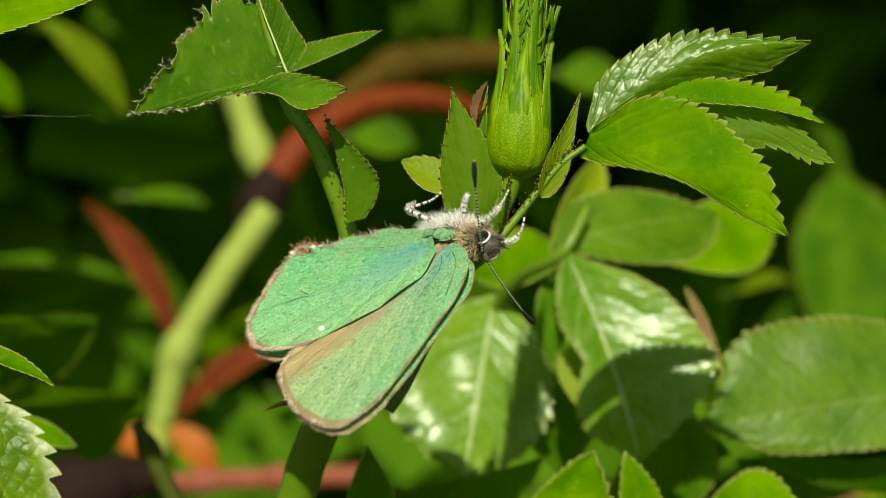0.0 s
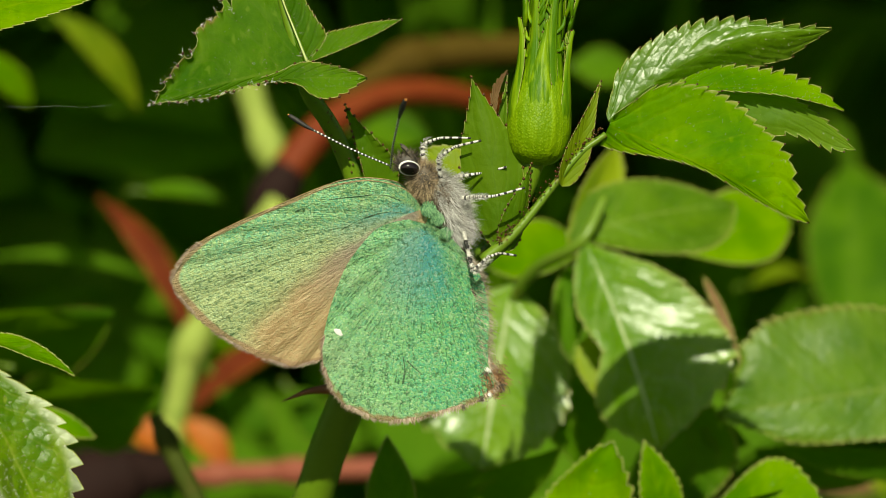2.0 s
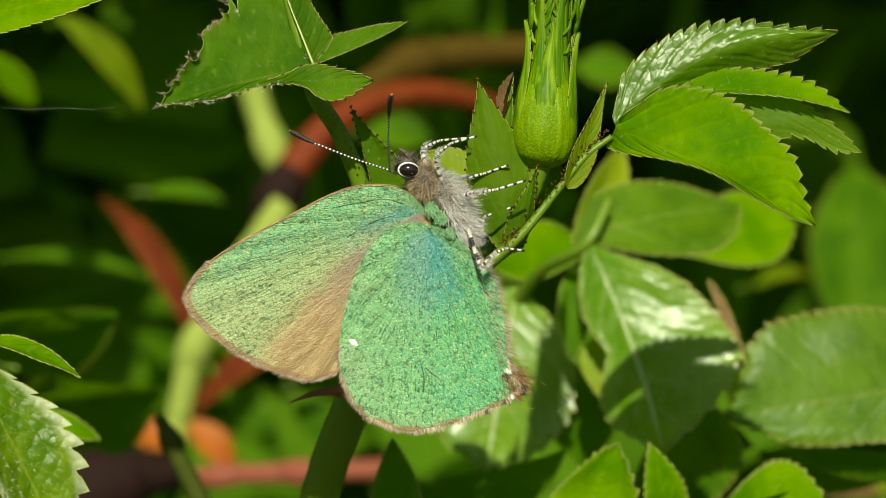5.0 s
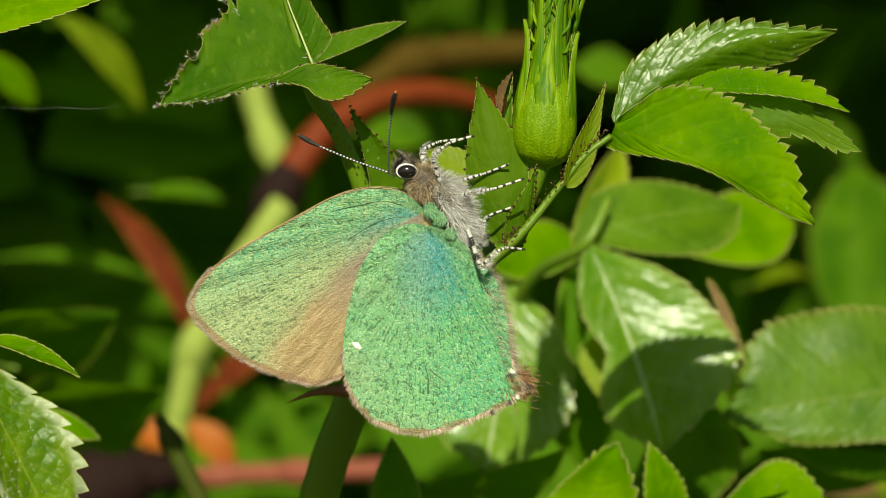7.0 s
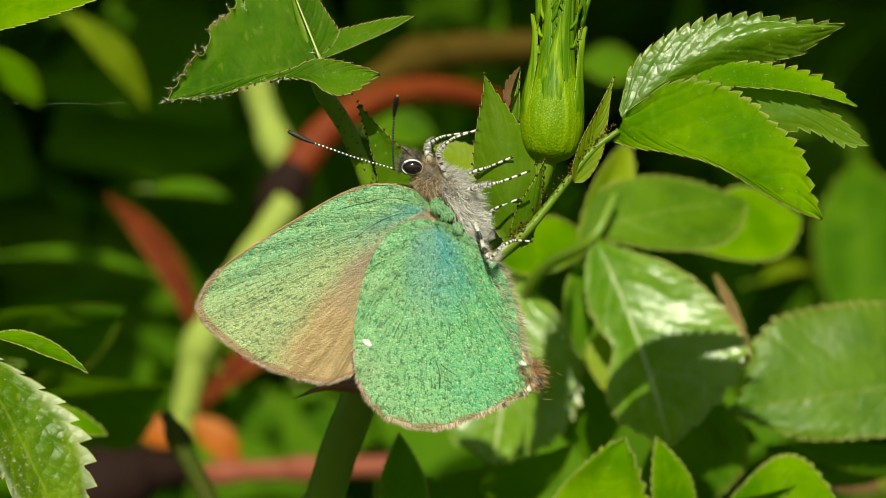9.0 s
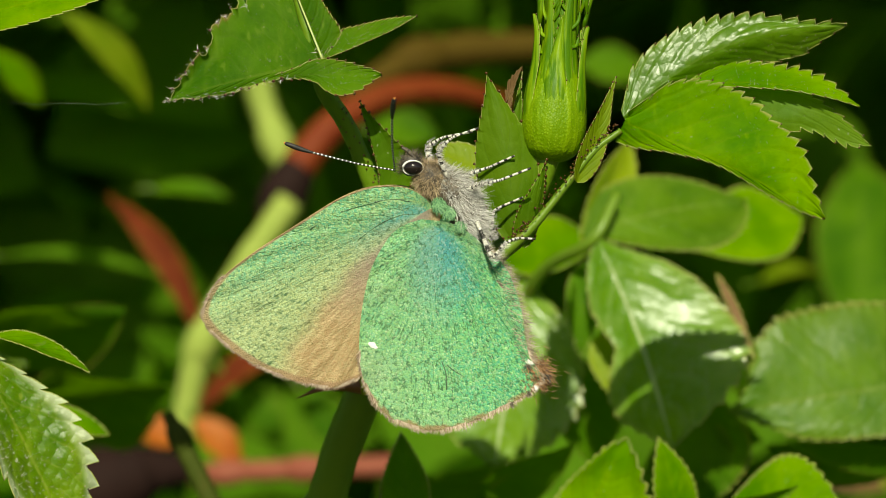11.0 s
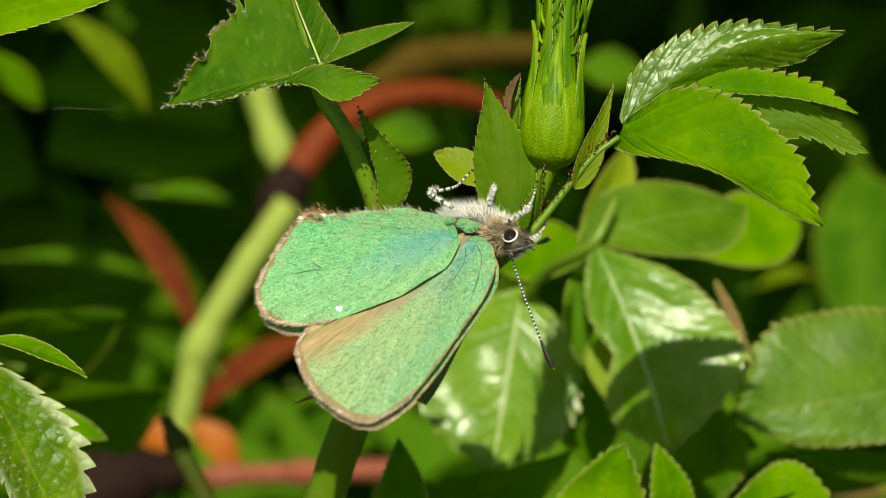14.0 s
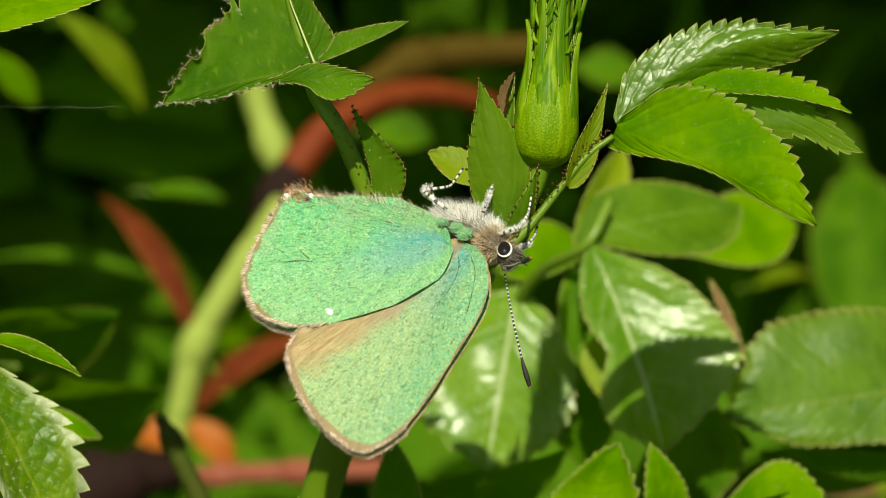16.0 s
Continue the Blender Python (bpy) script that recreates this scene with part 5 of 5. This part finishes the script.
        roots.append((p, (n + Vector((0.2, 0, -0.4))).normalized() * rng.uniform(0.15, 0.45), Vector([rng.gauss(0, 0.08) for _ in range(3)])))
    part("face_hair", hairs(bmesh.new(), roots, 0.016), FUR_DARK, head, "dark bristles on the face")
    roots = []
    inner = smooth_path([(*(-2.76, -1.72), 0), (*(-4.66, -1.98), 0), (*(-6.89, -1.51), 0), (*(-8.38, -0.99), 0), (*(-9.97, -0.64), 0)], 60)
    for p in inner:
        for _ in range(10):
            ln = rng.uniform(0.3, 1.1)
            roots.append(((p[0] + rng.gauss(0, 0.1), rng.uniform(-0.6, 0.6), p[1] + rng.uniform(0.1, 0.7)), (-0.7 * ln + rng.gauss(0, 0.1), rng.gauss(0, 0.14), -0.65 * ln + rng.gauss(0, 0.1)), (rng.gauss(0, 0.1), 0, rng.gauss(0, 0.1))))
    part("belly_fur", hairs(bmesh.new(), roots, 0.011), FUR_BROWN, fly, "grey-brown fringe of fur along the abdomen")
    roots = []
    cx, cz = (-10.46, -0.63)
    for _ in range(1500):
        p = (cx + rng.gauss(0, 0.42), rng.uniform(-0.75, 0.75), cz + rng.gauss(0, 0.36))
        roots.append((p, (rng.uniform(-0.45, -0.1), rng.gauss(0, 0.12), rng.uniform(-0.35, 0.2)), (rng.gauss(0, 0.1), 0, rng.gauss(0, 0.1))))
    part("tail_tuft", hairs(bmesh.new(), roots, 0.018), FRINGE_DARK, fly, "brown tuft at the wing corner")
    for s in (-1, 1):
        for name, mat, label, spots in (("corner_tuft", FUR_DARK, "blackish scale tufts at the wing corner", ((-9.78, -0.38, 0.10), (-10.85, -1.0, 0.13), (-11.1, 0.35, 0.09), (-11.15, 1.4, 0.05))),
                                        ("corner_fleck", WHITE_SCALE, "white scale fleck at the wing corner", ((-9.62, -0.6, 0.06), (-11.0, -0.2, 0.05)))):
            roots = []
            for x, z, r in spots:
                for _ in range(45):
                    roots.append(((x + rng.gauss(0, r), s * rng.uniform(0.6, 0.8), z + rng.gauss(0, r)), (rng.uniform(-0.25, -0.05), s * 0.04, rng.uniform(-0.12, 0.05)), (0, 0, 0)))
            part(name, hairs(bmesh.new(), roots, 0.018), mat, fly, label)

    # wings
    for s in (-1, 1):
        wing("forewing", FORE, FORE_ROOT, s, 0.36, WING_FORE if s < 0 else WING_FORE_FRESH, fly, (0.40, 0.84), 0.21, "green forewing with a brown worn hind part")
        wing("hindwing", HIND, HIND_ROOT, s, 0.58, WING_HIND if s < 0 else WING_HIND_FRESH, fly, (0.24, 0.70), 0.34, "green hindwing with a brown toothed margin")
        roots = []
        for gx, gz, wide in ((0.25, -0.62, 0.40), (-0.35, -0.95, 0.40), (-1.3, -1.05, 0.30)):
            for _ in range(700):
                u, w = rng.gauss(0, 0.55), rng.gauss(0, 0.55)
                q = u * u + w * w
                if q > 1.2:
                    continue
                ln = rng.uniform(0.06, 0.15)
                roots.append(((gx + u * wide, s * (0.86 - 0.16 * q), gz + w * wide), (-ln + rng.gauss(0, 0.05), s * (0.06 + 0.08 * q), rng.gauss(0.04, 0.07)), (u * 0.05, 0, w * 0.05)))
        part("tegula", hairs(bmesh.new(), roots, 0.024), GREEN_HAIR, fly, "green scaly shoulder patch")
        roots = []
        for p in smooth_path([(*(-2.86, -1.38), 0), (*(-4.46, -1.59), 0), (*(-6.68, -1.12), 0)], 24):
            for _ in range(1):
                ln = rng.uniform(0.8, 1.7)
                x, z = p[0] + rng.gauss(0, 0.2), p[1] + rng.uniform(0.0, 2.2)
                roots.append(((x, s * (0.77 - 0.036 * z), z), (-ln, s * rng.uniform(0.0, 0.12), 0.12 * ln + rng.gauss(0, 0.12)), (rng.gauss(0, 0.1), 0, rng.gauss(0, 0.1))))
        part("wing_hair", hairs(bmesh.new(), roots, 0.008), GREEN_HAIR, fly, "long fine hairs over the wing root")

    # legs
    routes = {-1: [
        [((1.41, -1.74), 0.7), ((2.76, -2.00), 1.1), ((3.06, -3.04), 1.1), ((2.78, -4.49), 0.7)],
        [((0.19, -2.51), 0.9), ((0.11, -3.25), 1.4), ((-0.19, -4.15), 1.4), ((-0.47, -5.87), 0.9)],
        [((-1.53, -1.95), 1.0), ((-3.62, -1.68), 1.6), ((-3.27, -2.69), 1.5), ((-3.34, -3.36), 1.2), ((-3.94, -4.21), 0.8)],
    ], 1: [
        [((2.09, -1.16), 0.8), ((3.22, -1.50), 1.3), ((3.23, -2.55), 1.3), ((2.69, -4.11), 1.0)],
        [((0.60, -2.02), 0.9), ((0.78, -2.63), 1.6), ((0.52, -3.96), 1.5), ((0.41, -5.43), 1.2)],
        [((-0.97, -1.59), 0.9), ((-2.94, -2.09), 1.7), ((-1.66, -2.93), 1.6), ((-1.81, -4.70), 1.2)],
    ]}
    for s in (-1, 1):
        for r in routes[s]:
            pts = [(x, s * y, z) for (x, z), y in r]
            leg = part("leg", striped(bmesh.new(), pts, 15, 0.12, 0.062, white=0.5, sharp=True, steps=24), [GREY_SCALE, BLACK_SCALE], fly, "black and white banded leg")
            roots = []
            path = smooth_path([(*p, 0) for p in pts], 30)
            for p in path[:int(len(path) * 0.5)]:
                for _ in range(9):
                    n = Vector((rng.gauss(0, 1), rng.gauss(0, 1), rng.gauss(0, 1))).normalized()
                    roots.append((Vector(p[:3]) + n * 0.1, n * 0.16 + Vector((-0.05, 0, -0.16)) * rng.uniform(0.4, 1.3), (0, 0, 0)))
            part("leg_hair", hairs(bmesh.new(), roots, 0.010), FUR_GREY, leg, "pale hairs on the upper leg")

    # antennae, each along its own x
    feelers = []
    for s in (-1, 1):
        bm = striped(bmesh.new(), [(0, 0, 0), (2.2, 0, 0.06), (4.6, 0, -0.02)], 21, 0.046, 0.058, white=0.52, steps=84)
        an = part("antenna", bm, [BLACK_SCALE, WHITE_SCALE], fly, "thin black antenna ringed with white")
        bm = tube(bmesh.new(), [(4.55, 0, -0.02, 0.055), (5.05, 0, -0.05, 0.11), (5.6, 0, -0.12, 0.14), (6.1, 0, -0.2, 0.11), (6.2, 0, -0.22, 0.05)], 10, 5)
        club = part("club", bm, BLACK_SCALE, an, "black club")
        part("club_tip", ball(bmesh.new(), (6.2, 0, -0.22), (0.07, 0.06, 0.06), None, 10, 8), ORANGE_TIP, an, "orange tip")
        feelers.append(an)
    return fly, feelers


fly, feelers = butterfly()
AX, AZ = (2.99, 0.57)


def feeler_pose(side, way):
    """An antenna whose root sits on the head and which points along way."""
    q = Vector(way).to_track_quat('X', 'Z')
    return Matrix.LocRotScale(Vector((AX, side * 0.3, AZ)) * MM, q, None)


def motions():
    walk(fly, [
        (0, pose(0.001453, -0.001000, 0.000386, 129.45, -3.63, -38.00)),
        (0.1, pose(0.000968, -0.001203, 0.000337, 122.58, -11.17, -43.04)),
        (0.2, pose(0.000775, -0.001489, 0.000685, 120.78, -20.79, -44.11)),
        (0.3, pose(0.000591, -0.001550, 0.000984, 138.73, -33.34, -63.27)),
        (0.4, pose(0.000136, -0.001552, 0.000642, 138.24, -50.75, -64.74)),
        (0.5, pose(-0.000127, -0.001529, 0.000995, 145.21, -57.88, -85.6)),
        (0.7, pose(-0.000269, -0.001482, 0.001943, 140.74, -63.86, -92.95)),
        (1, pose(-0.001105, -0.001437, 0.002106, 159.12, -71.07, -129.14)),
        (1.5, pose(-0.001119, -0.001456, 0.001935, 138.24, -63.61, -133.54)),
        (3.5, pose(-0.001240, -0.001498, 0.001961, 154.94, -64.22, -152.93)),
        (7, pose(-0.001181, -0.001493, 0.001810, 162.93, -62.45, -165.91)),
        (9, pose(-0.001252, -0.001490, 0.001790, 162.66, -60.66, -164.52)),
        (12.5, pose(-0.001252, -0.001500, 0.001737, 169.62, -59.43, -172.93)),
        (12.66, pose(-0.001252, -0.001500, 0.001737, 169.62, -59.43, -172.93)),
        (12.8, pose(-0.001013, -0.001449, 0.001828, 132.69, -57.92, -102.64)),
        (12.9, pose(-0.001133, -0.001455, 0.001762, 117.79, -46.49, -81.8)),
        (13, pose(-0.001243, -0.001475, 0.001694, 107.77, -36.36, -58.74)),
        (13.1, pose(-0.000635, -0.001540, 0.001573, 108.39, -38.24, -49.04)),
        (13.2, pose(-0.000272, -0.001549, 0.001465, 114.17, -21.77, -54.05)),
        (13.3, pose(0.000531, -0.001549, 0.001083, 109.92, -18.25, -45.80)),
        (13.4, pose(0.000514, -0.001233, 0.000269, 108.30, -10.11, -38.96)),
        (13.5, pose(0.000279, -0.001180, 0.000415, 115.27, -6.99, -34.70)),
        (13.8, pose(0.000618, -0.000992, 0.000421, 127.19, 1.02, -32.87)),
        (14.5, pose(0.000900, -0.000929, 0.000196, 133.93, 8.70, -24.94)),
        (16, pose(0.000692, -0.000912, 0.000036, 137.63, 12.89, -24.77)),
    ])
    walk(feelers[0], [
        (0, feeler_pose(-1, (-0.63, -5.99, -1.49))),
        (0.1, feeler_pose(-1, (-0.88, -3.45, -5.07))),
        (0.2, feeler_pose(-1, (0.03, -2.10, -5.83))),
        (0.3, feeler_pose(-1, (1.27, -1.56, -5.86))),
        (0.4, feeler_pose(-1, (5.74, -2.22, 0.72))),
        (0.5, feeler_pose(-1, (5.75, -2.29, -0.42))),
        (0.7, feeler_pose(-1, (5.01, -3.65, -0.04))),
        (1, feeler_pose(-1, (3.18, -5.31, -0.34))),
        (1.5, feeler_pose(-1, (4.11, -4.28, -1.81))),
        (3.5, feeler_pose(-1, (4.01, -4.52, -1.40))),
        (7, feeler_pose(-1, (3.86, -4.23, -2.38))),
        (9, feeler_pose(-1, (3.62, -4.58, -2.08))),
        (12.5, feeler_pose(-1, (3.13, -5.04, -1.79))),
        (12.9, feeler_pose(-1, (1.90, -5.87, 0.65))),
        (13, feeler_pose(-1, (1.11, -6.10, -0.08))),
        (13.1, feeler_pose(-1, (2.43, -5.61, 1.01))),
        (13.2, feeler_pose(-1, (0.52, -6.43, -0.28))),
        (13.3, feeler_pose(-1, (-0.25, -6.04, -1.37))),
        (13.4, feeler_pose(-1, (-0.94, -5.61, -2.46))),
        (13.5, feeler_pose(-1, (1.43, -5.80, 1.76))),
        (14.5, feeler_pose(-1, (2.95, -4.41, 3.91))),
        (16, feeler_pose(-1, (2.71, -3.87, 4.28))),
    ])
    walk(feelers[1], [
        (0, feeler_pose(1, (2.37, 5.73, 0.13))),
        (0.1, feeler_pose(1, (0.80, 5.70, -2.30))),
        (0.2, feeler_pose(1, (1.02, 6.27, -1.48))),
        (0.3, feeler_pose(1, (2.27, 5.82, -1.78))),
        (0.4, feeler_pose(1, (3.49, 5.08, -0.81))),
        (0.5, feeler_pose(1, (1.71, 5.80, -1.39))),
        (0.7, feeler_pose(1, (2.02, 5.85, -0.32))),
        (1, feeler_pose(1, (3.17, 5.32, 0.26))),
        (1.5, feeler_pose(1, (3.92, 2.61, 4.03))),
        (3.5, feeler_pose(1, (4.01, 1.36, 4.53))),
        (7, feeler_pose(1, (3.88, 2.72, 4.00))),
        (9, feeler_pose(1, (4.37, 0.75, 4.33))),
        (12.5, feeler_pose(1, (4.06, 0.04, 4.68))),
        (12.8, feeler_pose(1, (2.66, 5.46, 1.24))),
        (12.9, feeler_pose(1, (-0.34, 6.19, -0.26))),
        (13, feeler_pose(1, (-1.67, 5.51, -2.29))),
        (13.1, feeler_pose(1, (-0.20, 4.71, -4.03))),
        (13.2, feeler_pose(1, (-1.35, 2.10, -5.67))),
        (13.3, feeler_pose(1, (-1.01, 2.21, -5.70))),
        (13.4, feeler_pose(1, (5.02, 3.05, 2.00))),
        (13.5, feeler_pose(1, (4.94, 2.63, 2.68))),
        (14.5, feeler_pose(1, (3.71, 4.19, 2.68))),
        (16, feeler_pose(1, (3.34, 4.52, 2.63))),
    ])


motions()
